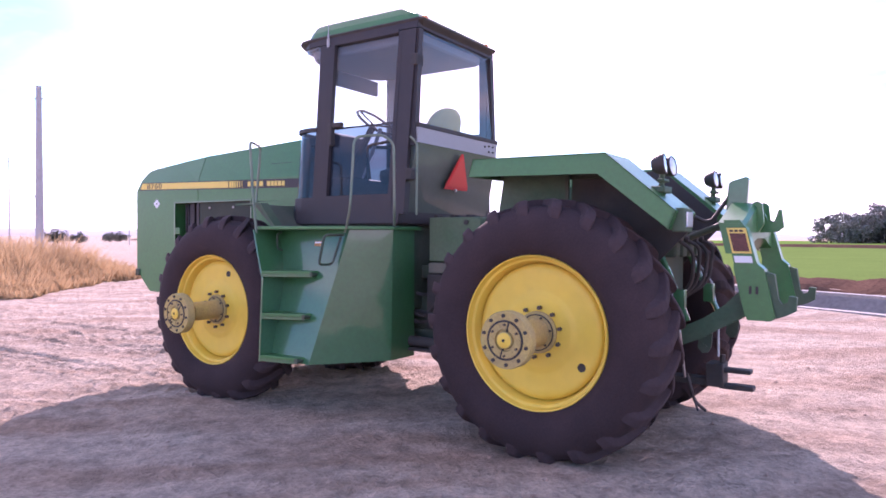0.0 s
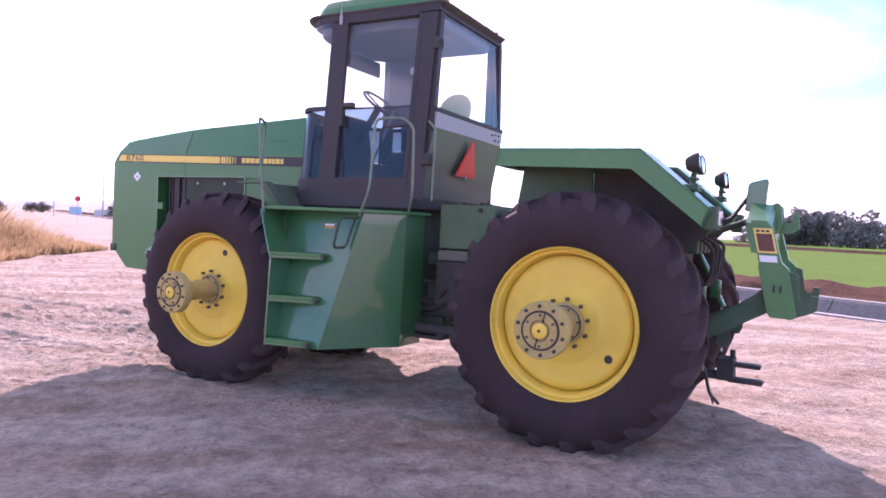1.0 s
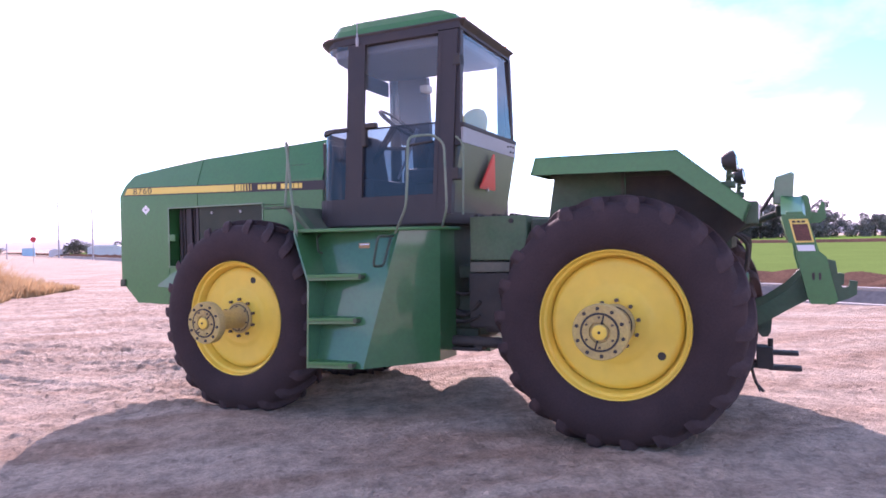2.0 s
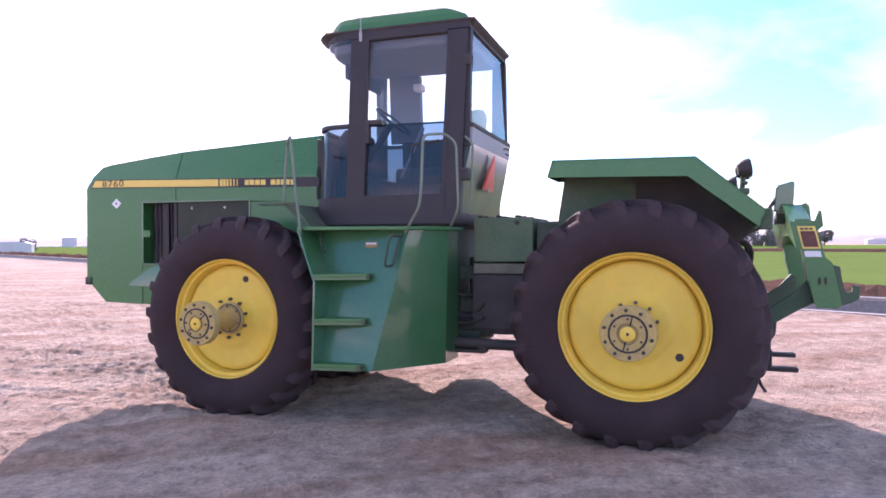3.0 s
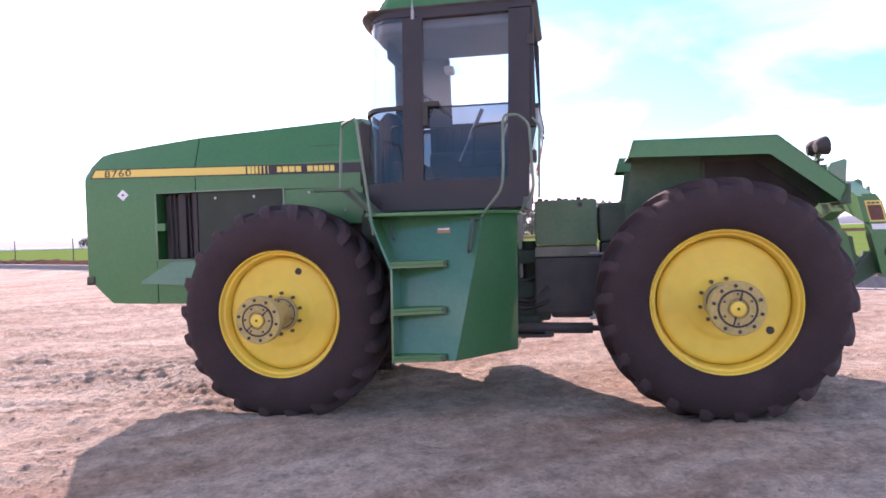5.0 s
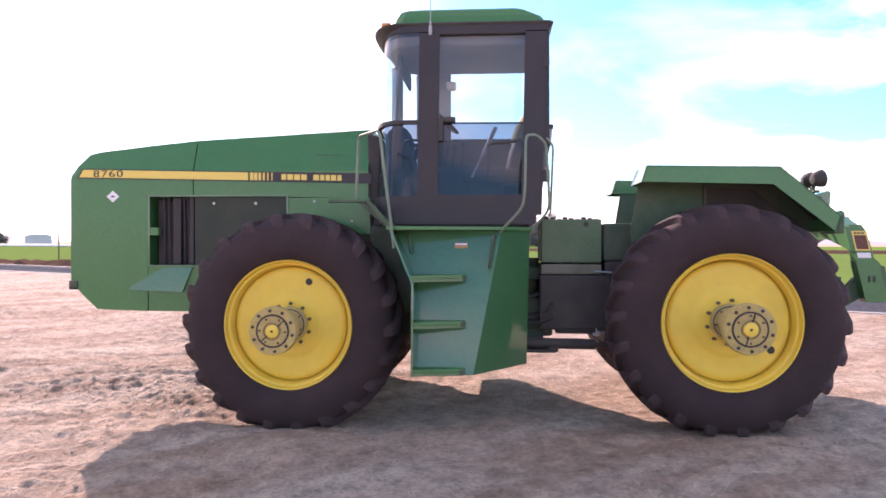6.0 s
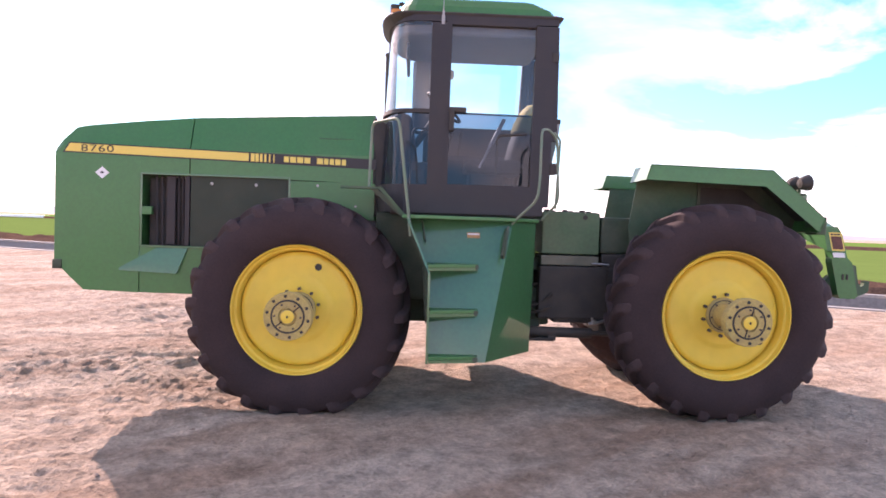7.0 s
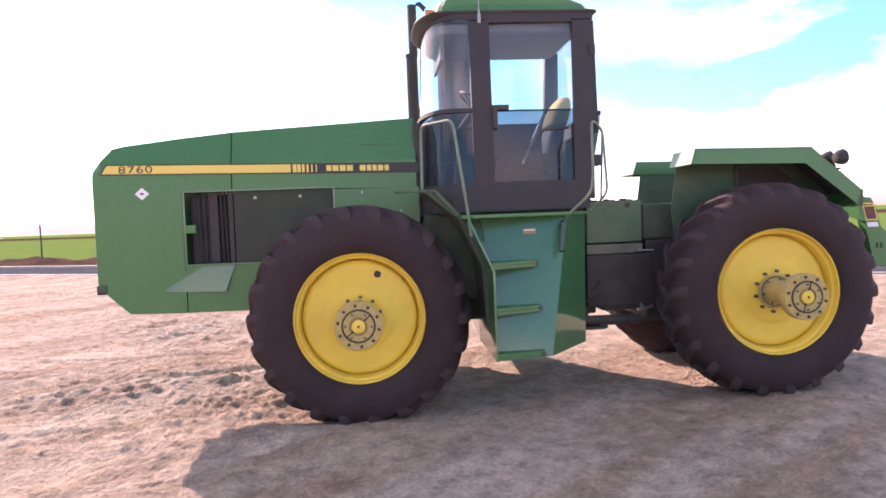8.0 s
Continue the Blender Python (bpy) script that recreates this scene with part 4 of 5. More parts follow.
# inside: seat, console, steering
b = BM()
box(b, (-0.62, -0.28, 2.08), (-0.06, 0.26, 2.22), 0.06); box(b, (-0.45, -0.2, 1.72), (-0.1, 0.18, 2.08), 0.03)
part("seat", b, CONSOLE, cab, "dark operator seat")
def cushion(rows):
    return loft(BM(), [[(-0.535 - lean + deep * math.cos(a), -0.01 + half * math.copysign(abs(math.sin(a)) ** 0.6, math.sin(a)), z) for a in (2 * math.pi * i / 20 for i in range(20))] for z, half, lean, deep in rows])
# one seat back in two colours: the lower half greyed as shading
part("seat_back", cushion(((2.12, 0.20, 0.0, 0.07), (2.18, 0.24, 0.01, 0.09), (2.40, 0.245, 0.058, 0.09), (2.47, 0.235, 0.075, 0.08))), CONSOLE, cab, "lower seat back, darkened for the dim cab", smooth=True)
part("head_cushion", cushion(((2.475, 0.225, 0.075, 0.08), (2.50, 0.245, 0.08, 0.098), (2.60, 0.24, 0.11, 0.10), (2.68, 0.215, 0.14, 0.092), (2.735, 0.17, 0.162, 0.075), (2.77, 0.10, 0.175, 0.05), (2.782, 0.04, 0.18, 0.02))), SEAT_YELLOW, cab, "pale yellow upper seat cushion", smooth=True)
b = BM()
box(b, (-0.6, -0.66, 1.72), (0.30, -0.34, 2.30), 0.05); box(b, (0.25, -0.60, 1.72), (0.60, 0.35, 2.16), 0.08)
prism(b, [(0.38, 2.1), (0.70, 2.1), (0.66, 2.56), (0.58, 2.64), (0.46, 2.60)], -0.22, 0.24, bevel=0.04)
part("console", b, CONSOLE, cab, "grey dashboard and side console")
b = BM()
M = pose(0.155, 0.03, 2.72, 0, -40, 0)
def circle(r, n=28):
    return [M @ Vector((r * math.cos(2 * math.pi * i / n), r * math.sin(2 * math.pi * i / n), 0)) for i in range(n + 1)]
rod(b, circle(0.205), 0.014, 8)
for a in (20, 140, 260):
    rod(b, [M @ Vector((0, 0, -0.03)), M @ Vector((0.2 * math.cos(radians(a)), 0.2 * math.sin(radians(a)), 0))], 0.010, 6)
rod(b, [M @ Vector((0, 0, -0.03)), (0.46, 0.02, 2.30)], 0.035, 8)
part("steering_wheel", b, BLACK, cab, "black steering wheel on its column")
for k, (x, y, zz) in enumerate(((-0.05, -0.42, 2.52), (0.05, -0.45, 2.50), (0.12, -0.40, 2.47))):
    b = BM()
    rod(b, [(x + 0.03, y, 2.26), (x, y, zz)], 0.008, 6)
    disc(b, (x, y, zz - 0.02), 0.02, (0, 0, 1), 0.05, 8)
    part("lever", b, BLACK, cab)
b = BM()
rod(b, [(-0.16, 0.60, 2.10), (-0.26, 0.60, 2.31)], 0.010, 8); rod(b, [(-0.25, 0.60, 2.29), (-0.37, 0.60, 2.54)], 0.018, 8)
part("gas_strut", b, WHITE, cab, "bright gas strut")
b = BM()
rod(b, bend([(-0.30, 0.70, 2.05), (-0.30, 0.70, 2.38), (-0.56, 0.70, 2.40)], 0.05), 0.013, 6)
part("inner_rail", b, BLACK, cab, "black inner door rail")
b = BM()
rod(b, bend([(0.28, 0.66, 1.85), (0.28, 0.66, 2.42), (0.44, 0.62, 2.43), (0.47, 0.60, 1.85)], 0.05), 0.012, 6)
part("front_inner_rail", b, BLACK, cab, "black rail behind the lower glass")
# far-side exhaust, antenna, horn bracket
b = BM()
rod(b, [(0.72, -0.98, 2.2), (0.72, -0.98, 3.45)], 0.064, 16); rod(b, [(0.72, -0.98, 3.435), (0.72, -0.98, 3.462)], 0.070, 16)
rod(b, [(0.70, -0.98, 3.46), (0.70, -0.98, 4.0)], 0.052, 14)
rod(b, [(0.655, -0.98, 4.005), (0.60, -0.98, 4.02), (0.545, -0.98, 3.965)], 0.016, 6)
prism(b, [(0.65, 4.015), (0.615, 4.03), (0.555, 3.955), (0.565, 3.945), (0.62, 4.005)], -1.03, -0.93)
part("exhaust_pipe", b, BLACK, tractor, "black upright exhaust stack")
b = BM()
rod(b, [(0.206, 0.665, 3.34), (0.206, 0.665, 3.42)], 0.016, 8); rod(b, [(0.206, 0.665, 3.42), (0.206, 0.665, 3.46)], 0.010, 8); rod(b, [(0.206, 0.665, 3.46), (0.20, 0.66, 4.3)], 0.004, 5)
part("antenna", b, PANEL, cab, "thin whip antenna on its base")
b = BM()
disc(b, (0.10, 0.2, 3.605), 0.012, (0, 0, 1), 0.06, 8)
part("roof_stud", b, BLACK, cab)

# ---- fuel tank and boarding steps
def wl(z):
    """Face of the tank at its front edge, from the centre line."""
    return 1.08 - 0.02 * (lead(z) + 0.41) - 0.2359 * (z - 1.6)


def wr(z):
    """The same at the ridge towards the rear."""
    return 1.08 + (1.6 - z) * 0.232


def ridge(z):
    return -0.41 + (1.6 - z) * 0.194


def lead(z):
    return 0.27 if z < 1.2 else 0.27 + (z - 1.2) * 0.43


def face(u, z):
    k = (u - lead(z)) / (ridge(z) - lead(z))
    return wl(z) + k * (wr(z) - wl(z))


def ws(z):
    """Outer edge of the step's side plate."""
    return 1.45 - (z - 0.52) * 0.05 if z < 1.25 else 1.413 - (z - 1.25) * 0.16


bm = BM()
loft(bm, [[(lead(z), 0.45, z), (lead(z), wl(z), z), (ridge(z), wr(z), z), (-0.635 - 0.02 * (z - 0.5), 0.787, z), (-0.64, 0.45, z)] for z in (0.49, 1.2, 1.62)])
tank = part("fuel_tank", bm, GREEN_DUSTY, tractor, "green tank box with a slanted corner")
# unseen box, sized by the stepped shadow it casts on the ground
bm = BM()
loft(bm, [[(0.14, -0.45, z), (0.10, -1.10 - (1.62 - z) * 0.18, z), (-0.22, -1.12 - (1.62 - z) * 0.18, z), (-0.62, -0.80, z), (-0.62, -0.45, z)] for z in (0.38, 0.8, 1.62)])
part("battery_box", bm, GREEN_DUSTY, tractor, "unseen green box on the shaded far side")
bm = BM()
prism(bm, [(0.50, 0.40), (0.50, 1.30), (0.40, 1.32), (-0.42, 1.15), (-0.68, 0.80), (-0.68, 0.40)], 1.622, 1.652, axis="z", bevel=0.006)
part("deck", bm, GREEN, tank, "thin green deck plate over the tank")
bm = BM()
loft(bm, [[(lead(z) - 0.004, wl(z) - 0.05, z), (lead(z) - 0.004, ws(z), z), (lead(z) + 0.014, ws(z), z), (lead(z) + 0.014, wl(z) - 0.05, z)] for z in (0.49, 0.85, 1.2, 1.42, 1.62)])
part("stringer", bm, GREEN_DUSTY, tank, "green side plate of the steps")
for z in (1.255, 0.895, 0.535):
    bm = BM()
    a, b_ = lead(z) - 0.006, -0.12
    outl = [(a, face(a, z) - 0.02), (a, ws(z) + 0.004), (b_, face(b_, z) + 0.065), (b_ - 0.012, face(b_, z) - 0.02)]
    prism(bm, outl, z - 0.016, z + 0.012, axis="z", bevel=0.004)
    step_ = part("step", bm, GREEN, tank, "green metal boarding step")
    bm = BM()
    prism(bm, [outl[1], (outl[1][0], outl[1][1] - 0.016), (b_, outl[2][1] - 0.016), outl[2]], z - 0.040, z - 0.0165, axis="z")
    part("step_lip", bm, GREEN_DUSTY, tank, "folded step edge")
    bm = BM()
    disc(bm, (b_ + 0.012, face(b_, z) + 0.004, z - 0.014), 0.022, (0, 1, 0), 0.07, 10)
    part("step_end", bm, GREEN_DARK, tank, "dark rounded step end")
bm = BM()
rod(bm, bend([(-0.37, 1.10, 1.575), (-0.345, 1.31, 1.575), (-0.315, 1.345, 1.33), (-0.315, 1.18, 1.33), (-0.355, 1.12, 1.56)], 0.045), 0.011, 8)
part("grab_loop", bm, GREEN_DARK, tank, "bent dark green grab loop", smooth=True)
bm = BM()
rod(bm, bend([(0.34, 1.13, 1.60), (0.335, 1.19, 1.58), (0.315, 1.20, 1.45), (0.31, 1.15, 1.44)], 0.03), 0.009, 6)
part("grab_hook", bm, GREEN_DARK, tank, "small dark hook")
bm = BM()
lift_ = lambda u, z, k: (u, face(u, z) + k, z)
loft(bm, [[lift_(-0.035, z, 0.004), lift_(-0.14, z, 0.004), lift_(-0.14, z, -0.01), lift_(-0.035, z, -0.01)] for z in (1.478, 1.522)])
part("label_plate", bm, LABEL, tank, "small orange and white label")
bm = BM()
loft(bm, [[lift_(-0.04, z, 0.006), lift_(-0.135, z, 0.006), lift_(-0.135, z, -0.01), lift_(-0.04, z, -0.01)] for z in (1.504, 1.516)])
part("label_band", bm, WHITE, tank)
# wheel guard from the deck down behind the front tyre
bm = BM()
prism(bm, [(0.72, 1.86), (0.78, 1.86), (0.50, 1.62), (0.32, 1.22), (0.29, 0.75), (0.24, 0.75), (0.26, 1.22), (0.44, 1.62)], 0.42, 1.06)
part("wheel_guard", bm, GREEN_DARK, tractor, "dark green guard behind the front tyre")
bm = BM()
prism(bm, [(1.02, 1.875), (1.02, 1.855), (0.70, 1.855), (0.50, 1.63), (0.47, 1.64), (0.68, 1.875)], 0.98, 1.08)
part("guard_arm", bm, GREEN_MID, tractor, "green bracket arm by the front tyre")

# ---- hand rails
RAIL = RAIL_PAINT
def rail(name, pts, r=0.0145, bendr=0.07):
    b = BM()
    rod(b, bend(pts, bendr), r, 8)
    return part(name, b, RAIL, tractor, "bent green tube hand rail", smooth=True)


rail("hand_rail", [(0.43, 1.33, 1.48), (0.49, 1.33, 1.95), (0.55, 1.31, 2.41), (0.78, 0.98, 2.41), (0.79, 1.03, 1.87)], 0.012)
rail("hand_rail", [(-0.40, 1.12, 1.60), (-0.43, 1.135, 1.64), (-0.58, 1.26, 1.80), (-0.595, 1.262, 1.95), (-0.60, 1.235, 2.37), (-0.70, 0.99, 2.41), (-0.785, 0.95, 2.34), (-0.81, 0.97, 1.80), (-0.70, 0.83, 1.65)], 0.011)
rail("hand_rail", [(-0.84, 0.70, 1.75), (-0.86, 0.72, 2.36), (-0.80, 0.74, 2.42)], 0.010)

# ---- joint, rear frame and tank between the halves
def rear_part(name, b, mat, parent, label="", smooth=False):
    bmesh.ops.transform(b, matrix=TO_REAR, verts=b.verts)
    return part(name, b, mat, parent, label, smooth=smooth)


b = BM()
box(b, (0.0, -0.34, 0.70), (1.30, 0.34, 1.235), 0.03); box(b, (-0.60, -0.30, 0.62), (0.30, 0.30, 1.30), 0.05)
box(b, (0.80, -0.36, 0.74), (1.44, 0.36, 1.232), 0.02); box(b, (0.28, -0.33, 0.60), (0.86, 0.33, 1.355), 0.02)
rear_part("rear_frame", b, BLACK, tractor, "black greasy rear frame")
b = BM()
rod(b, [(0, -1.0, 0.902), (0, 1.0, 0.902)], 0.16, 20)
rear_part("rear_axle", b, GREEN_DARK, tractor, "dark green rear axle housing")
b = BM()
box(b, (0.89, -0.36, 1.345), (1.425, 0.34, 1.735), 0.012)
oil_tank = rear_part("oil_tank", b, GREEN_TANK, tractor, "green sheet-metal box behind the cab")
b = BM()
for i in range(9):
    x = 0.91 + 0.056 * i
    box(b, (x, 0.20 + 0.04 * (i % 2), 1.73), (x + 0.04, 0.30, 1.742 + 0.008 * ((i * 7) % 3)), 0.004)
rear_part("tank_debris", b, BLACK, oil_tank, "dark crust of dirt on the box")
b = BM()
disc(b, (1.03, 0.335, 1.69), 0.022, (0, 1, 0), 0.02, 10)
rear_part("sight_plug", b, BLACK, oil_tank)
b = BM()
box(b, (0.89, -0.3, 1.24), (1.43, 0.345, 1.33), 0.01)
rear_part("tank_band", b, BAND, oil_tank, "pale worn flange under the box")
b = BM()
box(b, (0.55, -0.34, 1.36), (0.87, 0.30, 1.70), 0.03)
rear_part("valve_cover", b, GREEN_DARK, tractor, "dark green cover ahead of the fender")
b = BM()
rod(b, [(1.72, 0.42, 0.63), (0.95, 0.40, 0.62)], 0.048, 12); rod(b, [(0.97, 0.40, 0.62), (0.35, 0.38, 0.61)], 0.024, 10)
box(b, (1.28, 0.37, 0.55), (1.36, 0.45, 0.62), 0.01)
rear_part("steering_cylinder", b, BLACK, tractor, "black steering cylinder low between the wheels", True)
b = BM()
box(b, (1.40, -0.25, 0.60), (1.75, 0.25, 0.72), 0.02); box(b, (1.42, -0.22, 1.18), (1.78, 0.22, 1.30), 0.02)
rod(b, [(1.5, 0, 0.55), (1.5, 0, 1.38)], 0.07, 12)
rear_part("joint", b, GREEN_DARK, tractor, "dark centre joint between the halves", True)
for k, (y, za, zb, sag) in enumerate(((0.30, 1.20, 1.15, 0.14), (0.34, 1.12, 0.98, 0.2), (0.26, 1.02, 0.95, 0.12), (0.36, 0.92, 0.86, 0.10))):
    b = BM()
    rod(b, [(1.78 - 0.46 * i / 8, y + 0.04 * math.sin(i), za + (zb - za) * i / 8 - sag * math.sin(math.pi * i / 8)) for i in range(9)], 0.016, 8)
    rear_part("hydraulic_hose", b, BLACK, tractor, "black sagging hydraulic hose", True)
b = BM()
rod(b, [(0.80, 0.38, 1.258), (0.96, 0.38, 1.266)], 0.010, 8)
rear_part("pressure_pipe", b, STEEL, tractor, "bright short steel pipe")
b = BM()
rod(b, [(0.82, 0.375, 0.735), (0.90, 0.385, 0.715), (0.97, 0.38, 0.705)], 0.016, 8); box(b, (0.895, 0.36, 0.70), (0.945, 0.405, 0.74), 0.008); disc(b, (0.93, 0.38, 0.735), 0.012, (0.4, 0, 1), 0.03, 8)
rear_part("hose_fitting", b, STEEL, tractor, "bright steel hose fitting")
b = BM()
box(b, (1.30, 0.30, 0.545), (1.58, 0.46, 0.575), 0.008)
rear_part("toe_plate", b, BLACK, tractor, "flat dark plate under the joint")

# ---- rear fenders
def fender(side):
    s = side
    i, o = 0.44, 0.912
    ahead = 0.0 if s > 0 else 0.03
    top = [(0.614 + ahead, 2.152), (-0.43, 2.136), (-0.905, 1.735)]
    b = BM()
    T = 0.012
    # top sheet, sloping tail, outer skirt, front skirt
    for (x0, z0), (x1, z1) in zip(top, top[1:]):
        loft(b, [[(x0, s * i, z0), (x0, s * o, z0), (x0, s * o, z0 - T), (x0, s * i, z0 - T)], [(x1, s * i, z1), (x1, s * o, z1), (x1, s * o, z1 - T), (x1, s * i, z1 - T)]])
    bmesh.ops.remove_doubles(b, verts=b.verts, dist=0.0005)
    f = rear_part("fender", b, GREEN, tractor, "angular green rear fender")
    b = BM()
    low = [(0.655 + ahead, 2.02), (-0.375, 1.995), (-0.86, 1.615)]
    loft(b, [[(a[0], s * o, a[1]), (a[0], s * (o - T), a[1]), (c[0], s * (o - T), c[1]), (c[0], s * o, c[1])] for a, c in zip(top, low)])
    rear_part("fender_skirt", b, GREEN, f, "folded outer edge")
    # near fold takes a darker green for its shade; far fold keeps the fender's
    b = BM()
    loft(b, [[(a[0], s * (i + 0.001), a[1] - 0.013), (a[0], s * (i + T), a[1] - 0.013), (c[0], s * (i + T), c[1]), (c[0], s * (i + 0.001), c[1])] for a, c in zip(top, low)])
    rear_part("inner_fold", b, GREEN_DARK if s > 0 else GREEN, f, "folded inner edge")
    b = BM()
    loft(b, [[(x + ahead, s * y, z) for x, z in ((0.614, 2.152), (0.602, 2.152), (0.64, 2.02), (0.655, 2.02))] for y in (i, o)])
    rear_part("front_fold", b, GREEN, f)
    b = BM()
    loft(b, [[(-0.905, s * i, 1.735), (-0.89, s * i, 1.745), (-0.845, s * i, 1.62), (-0.86, s * i, 1.615)], [(-0.905, s * o, 1.735), (-0.89, s * o, 1.745), (-0.845, s * o, 1.62), (-0.86, s * o, 1.615)]])
    rear_part("tail_fold", b, GREEN, f)
    # wall colour darker than the fender's, with the roof's shade put in
    b = BM()
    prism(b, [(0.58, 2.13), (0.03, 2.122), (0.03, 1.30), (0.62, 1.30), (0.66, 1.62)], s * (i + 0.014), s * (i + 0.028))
    rear_part("inner_wall", b, GREEN_MID, f, "inner fender wall in dull green, darkened for its shade")
    # black sheet drawn in place of the deep shade behind the rib
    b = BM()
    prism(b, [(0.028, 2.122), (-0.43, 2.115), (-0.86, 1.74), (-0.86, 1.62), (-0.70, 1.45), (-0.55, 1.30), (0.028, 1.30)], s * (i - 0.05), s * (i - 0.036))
    rear_part("splash_wall", b, BLACK, f, "black sheet standing for the dark hollow under the fender")
    # underside blackened in its colour to carry the shade beneath the top
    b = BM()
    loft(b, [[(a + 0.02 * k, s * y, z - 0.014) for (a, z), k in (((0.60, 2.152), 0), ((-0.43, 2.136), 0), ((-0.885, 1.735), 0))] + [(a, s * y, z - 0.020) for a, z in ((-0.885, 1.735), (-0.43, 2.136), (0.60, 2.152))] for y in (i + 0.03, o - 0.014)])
    rear_part("fender_underside", b, BLACK, f, "black sheet for the shade under the fender top")
    b = BM()
    box(b, (0.02, min(s * (i + 0.029), s * (i + 0.05)), 1.6), (0.045, max(s * (i + 0.029), s * (i + 0.05)), 2.11))
    rear_part("wall_rib", b, GREEN_DARK, f)
    b = BM()
    box(b, (-0.945, min(s * 0.66, s * 0.86), 1.60), (-0.86, max(s * 0.66, s * 0.86), 1.755), 0.012)
    rear_part("tail_lamp_box", b, GREEN_MID, f, "green tail lamp box")
    b = BM()
    box(b, (-0.955, min(s * 0.69, s * 0.83), 1.63), (-0.944, max(s * 0.69, s * 0.83), 1.73), 0.008)
    rear_part("tail_lamp", b, LENS, f, "clear square tail lamp")
    b = BM()
    box(b, (-0.80, min(s * 0.63, s * 0.80), 1.86), (-0.70, max(s * 0.63, s * 0.80), 1.905), 0.01); rod(b, [(-0.75, s * 0.72, 1.87), (-0.76, s * 0.72, 1.99)], 0.02, 8); box(b, (-0.79, min(s * 0.66, s * 0.78), 1.935), (-0.74, max(s * 0.66, s * 0.78), 1.955), 0.005)
    rear_part("lamp_bracket", b, GREEN_MID, f, "green lamp bracket")
    for dy in (0.62, 0.80):
        b = BM()
        turned(b, [(0.0005, -0.065), (0.039, -0.06), (0.058, -0.035), (0.068, 0.0), (0.070, 0.026), (0.065, 0.03)], 20)
        bmesh.ops.transform(b, matrix=pose(-0.775, s * dy, 2.045, 0, 0, 90 + (6 if dy > 0.7 else -6)) @ pose(0, 0, 0, 8, 0, 0), verts=b.verts)
        lamp = rear_part("work_lamp", b, BLACK, f, "round black work lamp", True)
        b = BM()
        turned(b, [(0.0005, 0.032), (0.036, 0.03), (0.065, 0.023)], 20)
        bmesh.ops.transform(b, matrix=pose(-0.775, s * dy, 2.045, 0, 0, 90 + (6 if dy > 0.7 else -6)) @ pose(0, 0, 0, 8, 0, 0), verts=b.verts)
        rear_part("lamp_lens", b, LENS, f, "clear lamp lens", True)
    return f


fender(1)
fender(-1)
b = BM()
box(b, (-0.55, -0.44, 1.30), (0.30, 0.44, 1.42), 0.03); box(b, (-0.62, -0.35, 1.10), (-0.40, 0.35, 1.50), 0.03)
for y in (-0.28, -0.1, 0.1, 0.28):
    box(b, (-0.75, y - 0.06, 1.42), (-0.58, y + 0.06, 1.62), 0.02)
rear_part("rear_valve_stack", b, GREEN_DARK, tractor, "dark hydraulic valves between the fenders")

# ---- three-point hitch with a quick coupler
LEAN_H = 0.235
def hx(z):
    return -1.13 - (1.62 - z) * LEAN_H


coupler = None
for s in (1, -1):
    b = BM()
    y0, y1 = (0.46, 0.565) if s > 0 else (-0.565, -0.46)
    loft(b, [[(hx(z) + f, y0, z), (hx(z) - d, y0, z), (hx(z) - d, y1, z), (hx(z) + f, y1, z)] for z, f, d in ((1.03, 0.0, 0.14), (1.06, 0.01, 0.17), (1.36, 0.01, 0.175), (1.40, 0.0, 0.14), (1.62, 0.0, 0.13), (1.68, 0.0, 0.10))])
    if coupler is None:
        coupler = rear_part("hitch_coupler", b, GREEN, tractor, "green quick-hitch frame upright")
    else:
        rear_part("upright", b, GREEN, coupler, "green hitch upright")
b = BM()
loft(b, [[(-1.132, s, low), (-1.25, s, low), (-1.245, s, top - 0.03), (-1.225, s, top), (-1.085, s, top + 0.01)] for s, low, top in ((-0.568, 1.46, 1.655), (-0.15, 1.56, 1.805), (0.15, 1.56, 1.805), (0.568, 1.46, 1.655))])
rear_part("top_beam", b, GREEN, coupler, "green top beam of the hitch frame")
b = BM()
prism(b, [(-1.03, 1.76), (-1.17, 1.74), (-1.185, 1.985), (-1.165, 2.0), (-1.06, 1.97), (-1.045, 1.95)], -0.055, 0.10, bevel=0.008)
rear_part("top_box", b, GREEN_DUSTY, coupler, "green upright top box of the hitch")
b = BM()
prism(b, [(-1.20, 1.70), (-1.245, 1.75), (-1.275, 1.74), (-1.29, 1.69), (-1.34, 1.675), (-1.365, 1.765), (-1.385, 1.765), (-1.40, 1.64), (-1.36, 1.605), (-1.20, 1.60)], -0.018, 0.018, bevel=0.004)
for y in (-0.135, 0.135):
    prism(b, [(-1.14, 1.70), (-1.20, 1.80), (-1.25, 1.822), (-1.28, 1.80), (-1.295, 1.66), (-1.26, 1.605), (-1.20, 1.60)], y - 0.016, y + 0.016, bevel=0.004)
rear_part("top_hook", b, GREEN, coupler, "green upper hook plates")
